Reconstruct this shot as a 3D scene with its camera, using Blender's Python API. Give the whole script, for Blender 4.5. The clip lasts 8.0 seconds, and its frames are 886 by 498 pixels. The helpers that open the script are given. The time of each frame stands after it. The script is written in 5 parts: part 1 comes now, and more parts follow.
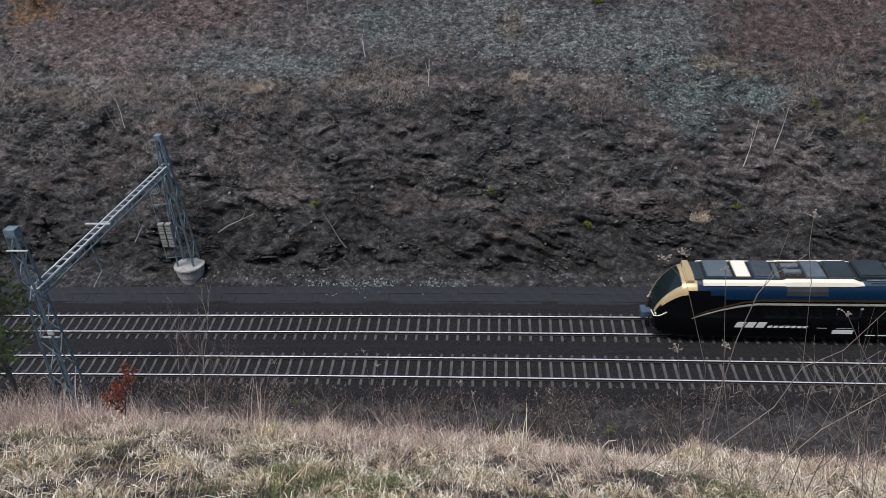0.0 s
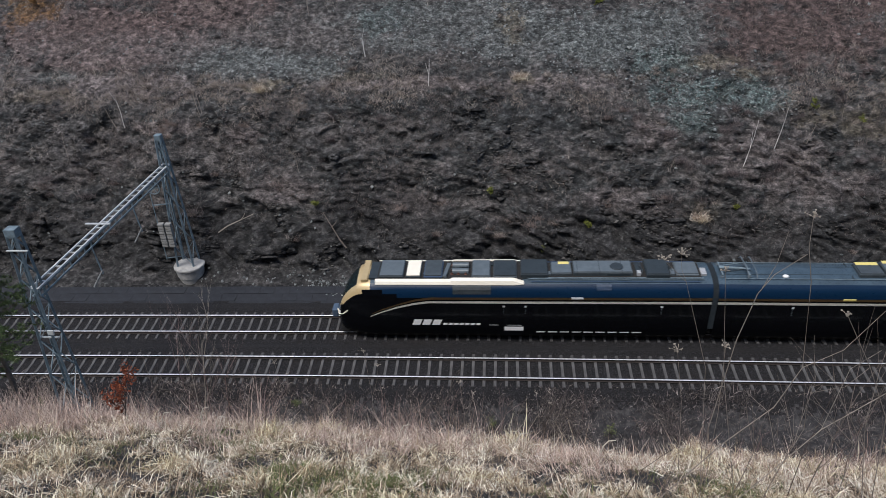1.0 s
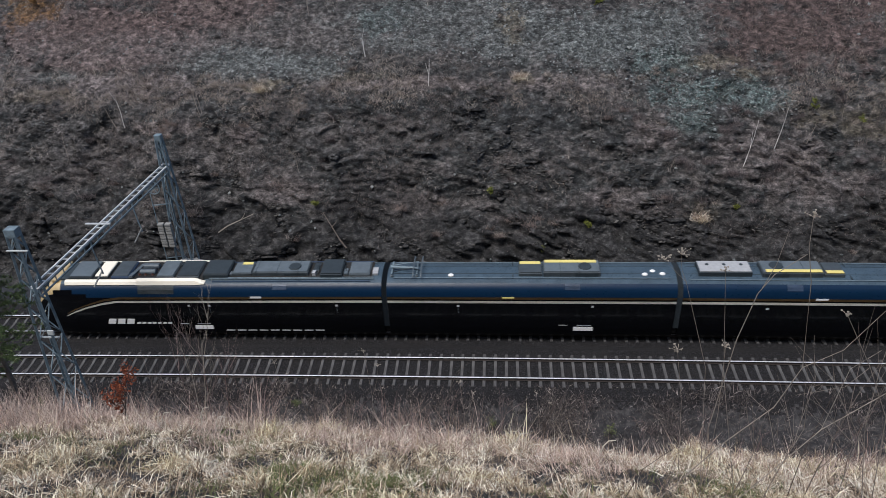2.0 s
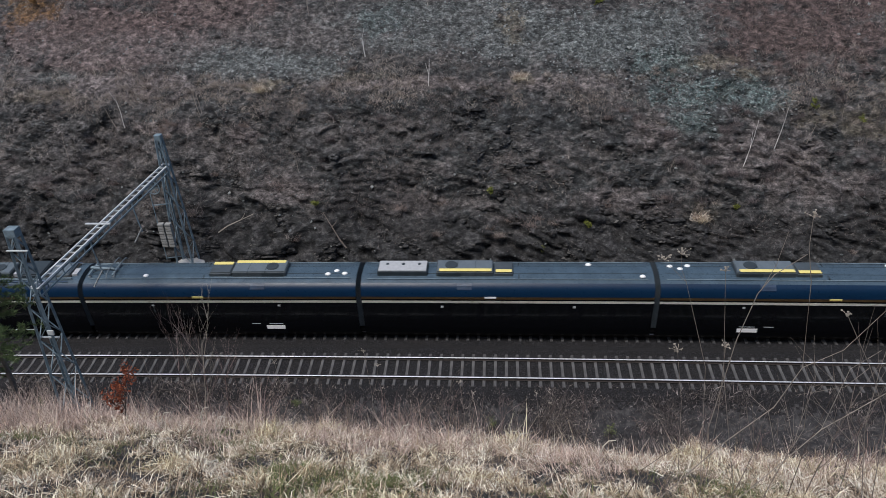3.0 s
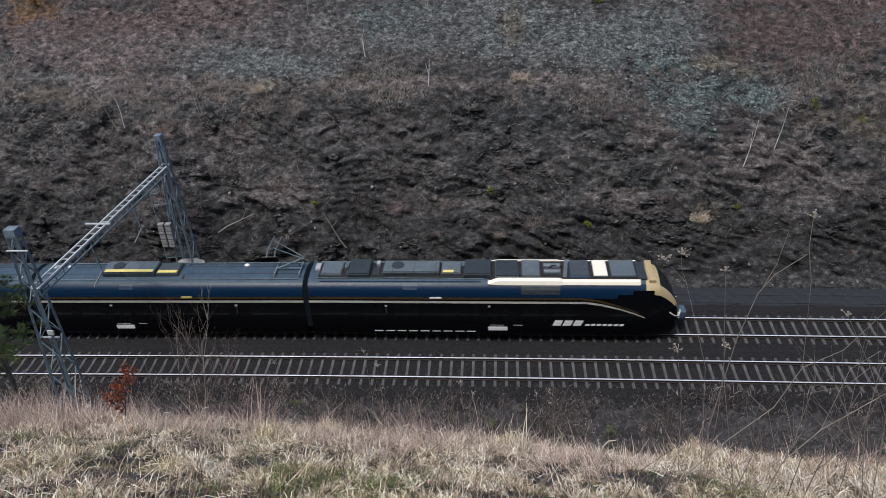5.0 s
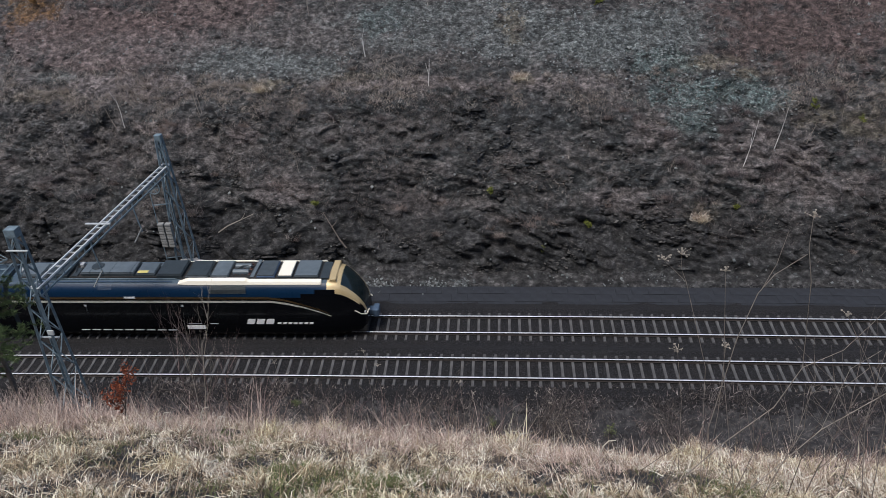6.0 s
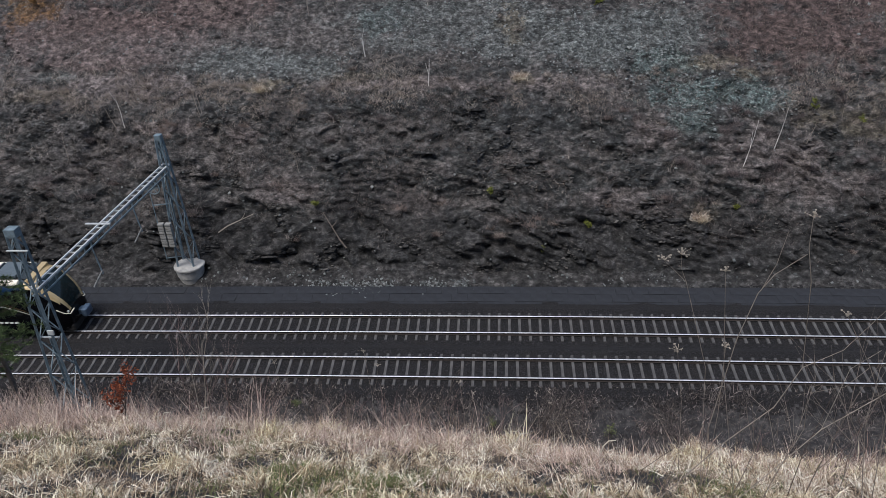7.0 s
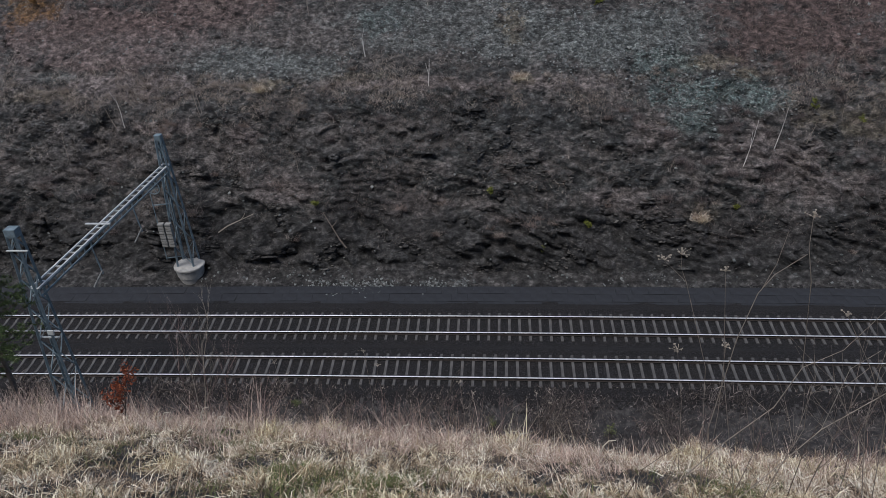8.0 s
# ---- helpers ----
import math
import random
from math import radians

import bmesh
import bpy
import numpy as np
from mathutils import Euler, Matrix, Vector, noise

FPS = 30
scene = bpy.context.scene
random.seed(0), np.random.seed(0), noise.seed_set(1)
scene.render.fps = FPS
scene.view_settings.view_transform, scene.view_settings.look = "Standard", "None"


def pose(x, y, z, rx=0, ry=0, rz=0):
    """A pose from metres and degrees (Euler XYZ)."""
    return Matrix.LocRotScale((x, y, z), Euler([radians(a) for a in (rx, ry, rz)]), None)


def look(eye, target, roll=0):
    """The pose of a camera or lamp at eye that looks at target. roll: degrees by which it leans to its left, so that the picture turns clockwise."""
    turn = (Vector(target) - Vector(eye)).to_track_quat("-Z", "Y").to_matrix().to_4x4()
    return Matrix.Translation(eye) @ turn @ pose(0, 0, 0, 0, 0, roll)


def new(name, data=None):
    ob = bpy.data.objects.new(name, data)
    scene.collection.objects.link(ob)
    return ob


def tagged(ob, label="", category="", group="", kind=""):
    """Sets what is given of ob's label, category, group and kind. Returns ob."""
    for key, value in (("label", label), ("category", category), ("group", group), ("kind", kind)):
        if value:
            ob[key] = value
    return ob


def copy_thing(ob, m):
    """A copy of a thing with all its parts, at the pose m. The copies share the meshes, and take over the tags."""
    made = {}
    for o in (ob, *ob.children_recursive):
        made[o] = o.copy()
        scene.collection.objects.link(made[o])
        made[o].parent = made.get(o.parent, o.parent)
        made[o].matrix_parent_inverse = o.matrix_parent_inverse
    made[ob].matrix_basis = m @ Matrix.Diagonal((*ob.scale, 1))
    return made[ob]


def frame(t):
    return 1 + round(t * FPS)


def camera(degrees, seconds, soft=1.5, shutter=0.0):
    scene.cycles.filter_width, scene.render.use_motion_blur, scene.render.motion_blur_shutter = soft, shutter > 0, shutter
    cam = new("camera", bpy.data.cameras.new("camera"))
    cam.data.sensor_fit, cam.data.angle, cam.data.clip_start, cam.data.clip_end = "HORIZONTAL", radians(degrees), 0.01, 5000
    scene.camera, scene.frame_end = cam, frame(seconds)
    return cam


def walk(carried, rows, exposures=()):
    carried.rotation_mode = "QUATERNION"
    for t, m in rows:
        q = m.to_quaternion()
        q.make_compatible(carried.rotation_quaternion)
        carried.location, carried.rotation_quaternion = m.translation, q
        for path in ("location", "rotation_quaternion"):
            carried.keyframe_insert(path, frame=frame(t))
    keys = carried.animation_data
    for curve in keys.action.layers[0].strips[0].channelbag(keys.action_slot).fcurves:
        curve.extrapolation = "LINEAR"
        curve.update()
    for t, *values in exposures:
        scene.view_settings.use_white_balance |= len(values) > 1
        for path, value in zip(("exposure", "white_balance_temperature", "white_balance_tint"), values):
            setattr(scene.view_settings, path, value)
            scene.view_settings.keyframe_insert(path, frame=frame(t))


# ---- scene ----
# ---- camera and its path: it stands still on a tripod ----
cam = camera(62.75, 8.0, soft=0.45, shutter=0.12)
EYE = (0.0, 0.0, 24.70)
VIEW = look(EYE, (-0.0806284 * 40, 0.8699999 * 40, 24.70 - 0.4864147 * 40), -2.656)
walk(cam, [(0.0, VIEW), (8.0, VIEW)], exposures=[(0.0, 0.10), (7.9, 0.10), (8.0, -0.22)])

# ---- sky and sun: a bright hazy sky with the sun behind thin cloud ----
world = bpy.data.worlds.new("sky")
scene.world = world
world.use_nodes = True
wn = world.node_tree
sky = wn.nodes.new("ShaderNodeTexSky")
sky.sky_type = "NISHITA"
sky.sun_disc = False
sky.sun_elevation = radians(64)
sky.sun_rotation = radians(213)
sky.dust_density = 1.6
wn.links.new(sky.outputs[0], wn.nodes["Background"].inputs[0])
wn.nodes["Background"].inputs[1].default_value = 0.13
sun = new("sun", bpy.data.lights.new("sun", "SUN"))
sun.data.energy = 2.5
sun.data.angle = radians(28)
sun.data.color = (1.0, 0.965, 0.93)
sun.matrix_world = look((-9, -14, 34), (0, 0, 0))

# ---- the line's plan: both tracks lie on one wide curve ----
RAD = 1939.6          # radius of the far track
FAR = 35.144          # its distance from the eye
GAP = 4.04            # between the tracks
CANT = math.asin(0.1216 / 1.5)
rng = np.random.default_rng(7)


def arc(s, off=0.0, z=0.0):
    a = s / RAD
    return Vector(((RAD + off) * math.sin(a), FAR - RAD + (RAD + off) * math.cos(a), z))


def canted(s, v, w, base=0.0):
    return arc(s, base + v * math.cos(CANT) - w * math.sin(CANT), v * math.sin(CANT) + w * math.cos(CANT))


def on_track(s, base=0.0):
    p = arc(s, base)
    return pose(p.x, p.y, 0, math.degrees(CANT), 0, -math.degrees(s / RAD))


# ---- noise on arrays ----
def lattice(ix, iy, seed):
    h = (ix.astype(np.int64) * 374761393 + iy.astype(np.int64) * 668265263 + seed * 974711) & 0xFFFFFFFF
    h = ((h ^ (h >> 13)) * 1274126177) & 0xFFFFFFFF
    return ((h ^ (h >> 16)) & 0xFFFF) / 32767.5 - 1.0


def vnoise(x, y, seed=0):
    ix, iy = np.floor(x), np.floor(y)
    fx, fy = x - ix, y - iy
    fx, fy = fx * fx * (3 - 2 * fx), fy * fy * (3 - 2 * fy)
    a, b = lattice(ix, iy, seed), lattice(ix + 1, iy, seed)
    c, d = lattice(ix, iy + 1, seed), lattice(ix + 1, iy + 1, seed)
    return (a * (1 - fx) + b * fx) * (1 - fy) + (c * (1 - fx) + d * fx) * fy


def fbm(x, y, octaves=4, seed=0):
    total, amp, k = 0.0, 1.0, 1.0
    for i in range(octaves):
        total = total + amp * vnoise(x * k + 17.3 * i, y * k - 9.1 * i, seed + i)
        amp, k = amp * 0.5, k * 2.03
    return total


# ---- materials ----
def material(name, rough=0.8, metal=0.0):
    m = bpy.data.materials.new(name)
    m.use_nodes = True
    b = m.node_tree.nodes["Principled BSDF"]
    b.inputs["Roughness"].default_value = rough
    b.inputs["Metallic"].default_value = metal
    return m, m.node_tree, b


def node(nt, kind, **values):
    n = nt.nodes.new(kind)
    for k, v in values.items():
        n.inputs[k.replace("_", " ")].default_value = v
    return n


def noise_at(nt, scale, detail=6.0, rough=0.6, stretch=None, coords="Object"):
    t = nt.nodes.new("ShaderNodeTexCoord")
    n = node(nt, "ShaderNodeTexNoise", Scale=scale, Detail=detail, Roughness=rough)
    if stretch:
        mp = nt.nodes.new("ShaderNodeMapping")
        mp.inputs["Scale"].default_value = stretch
        nt.links.new(t.outputs[coords], mp.inputs[0])
        nt.links.new(mp.outputs[0], n.inputs[0])
    else:
        nt.links.new(t.outputs[coords], n.inputs[0])
    return n.outputs[0]


def ramp(nt, fac, stops):
    r = nt.nodes.new("ShaderNodeValToRGB")
    while len(r.color_ramp.elements) < len(stops):
        r.color_ramp.elements.new(0.5)
    for e, (p, c) in zip(r.color_ramp.elements, stops):
        e.position, e.color = p, (*c, 1.0) if len(c) == 3 else c
    nt.links.new(fac, r.inputs[0])
    return r.outputs[0]


def mix(nt, fac, a, b, blend="MIX"):
    n = nt.nodes.new("ShaderNodeMix")
    n.data_type, n.blend_type = "RGBA", blend
    for sock, v in ((n.inputs[0], fac), (n.inputs[6], a), (n.inputs[7], b)):
        if isinstance(v, (int, float)):
            sock.default_value = v
        elif isinstance(v, tuple):
            sock.default_value = (*v, 1.0)
        else:
            nt.links.new(v, sock)
    return n.outputs[2]


def maths(nt, op, a, b=0.0, clamp=False):
    n = nt.nodes.new("ShaderNodeMath")
    n.operation, n.use_clamp = op, clamp
    for sock, v in zip(n.inputs, (a, b)):
        if isinstance(v, (int, float)):
            sock.default_value = v
        else:
            nt.links.new(v, sock)
    return n.outputs[0]


def bumped(nt, b, height, strength=0.5, distance=0.05):
    n = node(nt, "ShaderNodeBump", Strength=strength, Distance=distance)
    nt.links.new(height, n.inputs["Height"])
    nt.links.new(n.outputs[0], b.inputs["Normal"])


def painted(name, colour, rough=0.4, metal=0.0, dirt=0.25, scale=3.0, coat=0.0, gloss=0.5):
    m, nt, b = material(name, rough, metal)
    f = noise_at(nt, scale)
    dark = tuple(c * (1 - dirt) for c in colour)
    nt.links.new(ramp(nt, f, [(0.3, dark), (0.65, colour)]), b.inputs["Base Color"])
    g = noise_at(nt, scale * 9)
    nt.links.new(ramp(nt, g, [(0.3, (rough * 0.8,) * 3), (0.7, (min(1, rough * 1.25),) * 3)]), b.inputs["Roughness"])
    bumped(nt, b, g, 0.04, 0.01)
    b.inputs["Coat Weight"].default_value = coat
    b.inputs["Specular IOR Level"].default_value = gloss
    return m


def varied(name, stops, rough=0.9, per="island", scale=1.2, drift=None, single=0.6):
    """Colour that differs from piece to piece and drifts over the place."""
    m, nt, b = material(name, rough)
    if per == "island":
        r = nt.nodes.new("ShaderNodeNewGeometry").outputs["Random Per Island"]
    else:
        r = nt.nodes.new("ShaderNodeObjectInfo").outputs["Random"]
    f = maths(nt, "ADD", maths(nt, "MULTIPLY", r, single), maths(nt, "MULTIPLY", noise_at(nt, scale), 1.0 - single))
    c = ramp(nt, f, stops)
    if drift:
        c = mix(nt, ramp(nt, noise_at(nt, 0.55, 5, 0.65), [(0.45, (0, 0, 0)), (0.66, (0.75, 0.75, 0.75))]), c, drift, "MULTIPLY")
    nt.links.new(c, b.inputs["Base Color"])
    return m


def blob(nt, x, y, z, rx, ry, rz, wobble=1.35, scale=0.8):
    """A soft patch of the hillside round a place, with a ragged edge."""
    t = nt.nodes.new("ShaderNodeTexCoord")
    mp = nt.nodes.new("ShaderNodeMapping")
    mp.vector_type = "POINT"
    mp.inputs["Location"].default_value = (-x / rx, -y / ry, -z / rz)
    mp.inputs["Scale"].default_value = (1 / rx, 1 / ry, 1 / rz)
    nt.links.new(t.outputs["Object"], mp.inputs[0])
    ln = nt.nodes.new("ShaderNodeVectorMath")
    ln.operation = "LENGTH"
    nt.links.new(mp.outputs[0], ln.inputs[0])
    n = noise_at(nt, scale, 8.0, 0.65)
    d = maths(nt, "ADD", ln.outputs["Value"], maths(nt, "MULTIPLY", maths(nt, "SUBTRACT", n, 0.5), wobble * 2.2))
    return ramp(nt, d, [(0.55, (1, 1, 1)), (0.95, (0, 0, 0))])


def slope_material():
    m, nt, b = material("shale_hillside", 0.95)
    big = noise_at(nt, 0.22, 5, 0.6)
    mid = noise_at(nt, 1.6, 8, 0.7, (1, 1, 2.2))
    fine = noise_at(nt, 9.0, 6, 0.75)
    soil = ramp(nt, mid, [(0.3, (0.030, 0.0285, 0.0275)), (0.5, (0.094, 0.088, 0.084)), (0.72, (0.20, 0.187, 0.176))])
    umber = ramp(nt, mid, [(0.3, (0.048, 0.033, 0.030)), (0.55, (0.125, 0.088, 0.080)), (0.75, (0.235, 0.178, 0.162))])
    shale = ramp(nt, mid, [(0.3, (0.013, 0.0145, 0.016)), (0.52, (0.050, 0.053, 0.054)), (0.75, (0.135, 0.142, 0.138))])
    red = ramp(nt, mid, [(0.3, (0.066, 0.046, 0.042)), (0.55, (0.168, 0.120, 0.110)), (0.75, (0.30, 0.228, 0.208))])
    scree = ramp(nt, fine, [(0.36, (0.040, 0.045, 0.044)), (0.48, (0.122, 0.134, 0.130)), (0.58, (0.235, 0.25, 0.242)), (0.70, (0.45, 0.46, 0.44))])
    litter = ramp(nt, fine, [(0.32, (0.052, 0.044, 0.041)), (0.52, (0.160, 0.143, 0.136)), (0.72, (0.31, 0.28, 0.262))])
    pale = ramp(nt, fine, [(0.32, (0.095, 0.079, 0.076)), (0.52, (0.235, 0.200, 0.192)), (0.72, (0.40, 0.35, 0.335))])
    rusty = ramp(nt, fine, [(0.32, (0.07, 0.035, 0.014)), (0.55, (0.20, 0.105, 0.035)), (0.75, (0.34, 0.20, 0.08))])
    teal = ramp(nt, fine, [(0.36, (0.022, 0.031, 0.030)), (0.48, (0.085, 0.116, 0.113)), (0.58, (0.195, 0.240, 0.230)), (0.70, (0.42, 0.46, 0.43))])
    tan = ramp(nt, fine, [(0.36, (0.07, 0.058, 0.042)), (0.5, (0.18, 0.155, 0.115)), (0.70, (0.36, 0.32, 0.25))])
    # steep faces show bare shale, gentler ground holds soil and litter
    g = nt.nodes.new("ShaderNodeNewGeometry")
    sep = nt.nodes.new("ShaderNodeSeparateXYZ")
    nt.links.new(g.outputs["True Normal"], sep.inputs[0])
    flat = maths(nt, "ADD", sep.outputs[2], maths(nt, "MULTIPLY", maths(nt, "SUBTRACT", big, 0.5), 0.9))
    c = mix(nt, ramp(nt, flat, [(0.45, (0, 0, 0)), (0.75, (1, 1, 1))]), shale, soil)
    patch = noise_at(nt, 0.55, 9, 0.68, (1, 1, 1.5))
    c = mix(nt, ramp(nt, patch, [(0.40, (0.75, 0.75, 0.75)), (0.50, (0, 0, 0))]), c, shale)
    c = mix(nt, ramp(nt, patch, [(0.50, (0, 0, 0)), (0.62, (0.85, 0.85, 0.85))]), c, litter)
    for args, colour, amount in (
        ((20.5, 53.0, 12.2, 8.5, 6.0, 2.7), umber, 0.95),
        ((25.0, 56.5, 14.5, 12.0, 6.0, 3.2), umber, 0.95),
        ((-32.0, 55.0, 13.2, 10.0, 6.0, 2.6), red, 0.85),
        ((-23.5, 56.5, 14.2, 8.0, 5.0, 1.9), red, 0.75),
        ((-29.5, 52.3, 11.5, 6.5, 3.0, 1.1), red, 0.65),
        ((-28.0, 50.3, 10.2, 10.0, 2.5, 0.9), pale, 0.9),
        ((-28.5, 53.3, 12.2, 12.0, 3.0, 1.2), pale, 0.45),
        ((-14.5, 54.5, 12.9, 7.0, 3.0, 1.6), litter, 0.6),
        ((-30.0, 46.5, 6.6, 7.0, 3.0, 2.2), litter, 0.5),
        ((-20.0, 46.4, 6.4, 4.0, 2.5, 1.6), litter, 0.6),
        ((-12.0, 47.3, 7.4, 4.0, 2.0, 1.2), litter, 0.5),
        ((-7.0, 50.3, 10.0, 9.0, 1.6, 0.5), pale, 0.8),
        ((4.0, 50.2, 9.9, 6.0, 1.8, 0.7), pale, 0.6),
        ((17.5, 46.0, 6.1, 4.5, 3.0, 2.0), pale, 0.55),
        ((10.0, 47.0, 7.4, 2.6, 2.0, 1.2), pale, 0.6),
        ((7.8, 44.0, 3.5, 3.2, 2.0, 1.0), pale, 0.5),
        ((21.0, 44.5, 4.2, 4.0, 2.0, 1.6), pale, 0.5),
        ((-15.0, 44.8, 4.5, 2.6, 2.0, 1.5), pale, 0.55),
        ((-24.0, 47.5, 7.9, 2.8, 1.4, 0.6), pale, 0.85),
        ((-18.0, 47.4, 7.6, 1.5, 1.2, 0.8), pale, 0.85),
        ((-6.5, 44.1, 3.2, 3.6, 1.6, 0.8), pale, 0.5),
        ((1.0, 43.2, 2.5, 1.8, 1.4, 0.7), pale, 0.7),
        ((-37.0, 57.0, 14.6, 2.6, 3.0, 1.4), rusty, 0.8),
        ((-18.8, 52.3, 11.3, 5.5, 2.9, 1.17), scree, 0.75),
        ((-14.0, 51.7, 10.9, 3.9, 2.1, 1.04), scree, 0.75),
        ((-33.0, 51.0, 10.7, 2.1, 1.6, 0.78), scree, 0.6),
        ((-4.0, 55.2, 13.2, 9.1, 5.2, 2.21), scree, 0.6),
        ((2.5, 53.6, 12.2, 6.5, 3.9, 2.08), scree, 0.6),
        ((7.2, 53.2, 11.9, 4.7, 3.9, 2.21), scree, 0.85),
        ((11.2, 54.0, 12.3, 4.4, 3.9, 2.08), scree, 0.85),
        ((0.8, 54.8, 12.9, 1.1, 3.0, 1.7), tan, 0.7),
        ((-16.8, 50.5, 10.1, 2.4, 1.2, 0.45), tan, 0.85),
        ((-33.5, 49.8, 9.8, 3.0, 1.2, 0.6), tan, 0.65),
        ((-10.0, 51.0, 10.4, 3.5, 1.2, 0.4), tan, 0.45),
        ((1.4, 50.6, 10.2, 1.0, 0.8, 0.6), tan, 0.8),
        ((14.2, 51.7, 10.7, 2.4, 1.2, 0.6), tan, 0.85),
        ((16.5, 50.7, 10.1, 1.7, 1.0, 0.55), tan, 0.8),
        ((12.9, 43.4, 3.2, 1.3, 1.0, 0.8), tan, 0.7),
        ((23.6, 47.5, 7.6, 2.2, 1.6, 1.1), tan, 0.6),
        ((20.8, 47.7, 7.9, 1.5, 1.2, 0.9), tan, 0.5),
        ((-8.8, 55.3, 13.4, 2.3, 2.3, 1.17), teal, 0.65),
        ((11.0, 51.7, 10.7, 2.9, 2.1, 1.43), teal, 0.8),
        ((12.2, 49.4, 9.2, 3.2, 2.1, 1.30), teal, 0.95),
        ((15.9, 49.6, 9.3, 3.1, 2.1, 1.04), teal, 0.95),
        ((17.5, 48.8, 8.8, 1.8, 1.6, 0.91), teal, 0.85),
        ((12.8, 47.4, 7.9, 2.0, 1.6, 1.04), teal, 0.85),
        # long strip under the bench: its shadow line, coloured in with the shale tone
        ((-7.0, 48.8, 8.9, 7.5, 1.6, 0.75), shale, 0.9),
        ((0.5, 48.0, 8.0, 7.0, 2.0, 1.2), shale, 0.8),
        ((-12.5, 46.2, 6.0, 3.0, 2.0, 1.4), shale, 0.5),
    ):
        k = maths(nt, "MULTIPLY", blob(nt, *args), amount)
        c = mix(nt, k, c, colour)
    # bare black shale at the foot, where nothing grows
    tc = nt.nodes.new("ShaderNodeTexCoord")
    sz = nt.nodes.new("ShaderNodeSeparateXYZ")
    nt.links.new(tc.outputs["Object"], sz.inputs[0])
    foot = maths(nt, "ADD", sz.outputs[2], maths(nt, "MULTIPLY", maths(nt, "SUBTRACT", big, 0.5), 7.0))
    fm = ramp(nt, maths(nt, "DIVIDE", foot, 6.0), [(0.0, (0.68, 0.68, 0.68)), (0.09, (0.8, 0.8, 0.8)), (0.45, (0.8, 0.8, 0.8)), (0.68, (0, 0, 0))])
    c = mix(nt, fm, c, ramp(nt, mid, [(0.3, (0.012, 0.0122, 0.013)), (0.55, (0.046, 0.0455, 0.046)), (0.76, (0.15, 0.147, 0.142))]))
    speck = ramp(nt, noise_at(nt, 5.0, 3, 0.5), [(0.66, (0, 0, 0)), (0.72, (1, 1, 1))])
    c = mix(nt, maths(nt, "MULTIPLY", speck, 0.28), c, (0.17, 0.165, 0.15))
    grit = ramp(nt, noise_at(nt, 3.0, 10, 0.70, (1, 1, 1.9)), [(0.37, (0.22, 0.22, 0.22)), (0.5, (0.72, 0.72, 0.72)), (0.63, (1.6, 1.6, 1.6))])
    c = mix(nt, 1.0, c, grit, "MULTIPLY")
    clump = ramp(nt, noise_at(nt, 1.7, 3, 0.55, (1, 1, 1.5)), [(0.36, (0.52, 0.52, 0.52)), (0.5, (1.0, 1.0, 1.0)), (0.64, (1.42, 1.42, 1.42))])
    c = mix(nt, 1.0, c, clump, "MULTIPLY")
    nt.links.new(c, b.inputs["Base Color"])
    bumped(nt, b, maths(nt, "ADD", mid, maths(nt, "MULTIPLY", fine, 0.7)), 1.0, 0.22)
    return m


def bed_material():
    m, nt, b = material("dark_ballast", 0.95)
    fine = node(nt, "ShaderNodeTexVoronoi", Scale=16.0)
    t = nt.nodes.new("ShaderNodeTexCoord")
    nt.links.new(t.outputs["Object"], fine.inputs[0])
    big = noise_at(nt, 0.9, 6, 0.7, (0.5, 1, 1))
    stones = ramp(nt, fine.outputs["Color"], [(0.1, (0.0035, 0.0033, 0.0036)), (0.6, (0.0098, 0.0094, 0.0108)), (0.95, (0.037, 0.035, 0.039))])
    rusty = mix(nt, ramp(nt, big, [(0.42, (0, 0, 0)), (0.68, (0.6, 0.6, 0.6))]), stones, (0.016, 0.0136, 0.0135))
    nt.links.new(rusty, b.inputs["Base Color"])
    bumped(nt, b, fine.outputs["Distance"], 1.0, 0.06)
    return m


def verge_material():
    m, nt, b = material("earth_and_litter", 0.95)
    mid = noise_at(nt, 2.5, 8, 0.7)
    fine = noise_at(nt, 14.0, 5, 0.7)
    c = ramp(nt, mid, [(0.32, (0.012, 0.012, 0.0135)), (0.5, (0.034, 0.033, 0.035)), (0.68, (0.105, 0.097, 0.094))])
    nt.links.new(c, b.inputs["Base Color"])
    bumped(nt, b, maths(nt, "ADD", mid, fine), 0.8, 0.08)
    return m


M_SLOPE, M_BED, M_VERGE = slope_material(), bed_material(), verge_material()
M_CONC = painted("weathered_concrete", (0.30, 0.30, 0.28), 0.9, 0, 0.5, 2.5)
M_SLEEPER = painted("sleeper_concrete", (0.104, 0.101, 0.100), 0.9, 0, 0.5, 2.0)
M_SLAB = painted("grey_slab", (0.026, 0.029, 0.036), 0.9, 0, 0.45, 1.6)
M_STEEL = painted("worn_rail_head", (0.92, 0.92, 0.94), 0.36, 0.5, 0.10, 0.6)
M_RUST = painted("rusty_rail", (0.036, 0.027, 0.023), 0.85, 0, 0.5, 4.0)
M_GALV = painted("galvanised_steel", (0.215, 0.285, 0.325), 0.6, 0.15, 0.45, 3.0)
M_GALVL = painted("bright_galvanised_steel", (0.66, 0.69, 0.70), 0.5, 0.2, 0.3, 3.0)


# ---- building blocks ----
def add_mesh(name, verts, faces, mat, smooth=False):
    me = bpy.data.meshes.new(name)
    me.from_pydata([tuple(v) for v in verts], [], faces)
    for m in mat if isinstance(mat, (list, tuple)) else [mat]:
        me.materials.append(m)
    if smooth:
        me.shade_smooth()
    return me


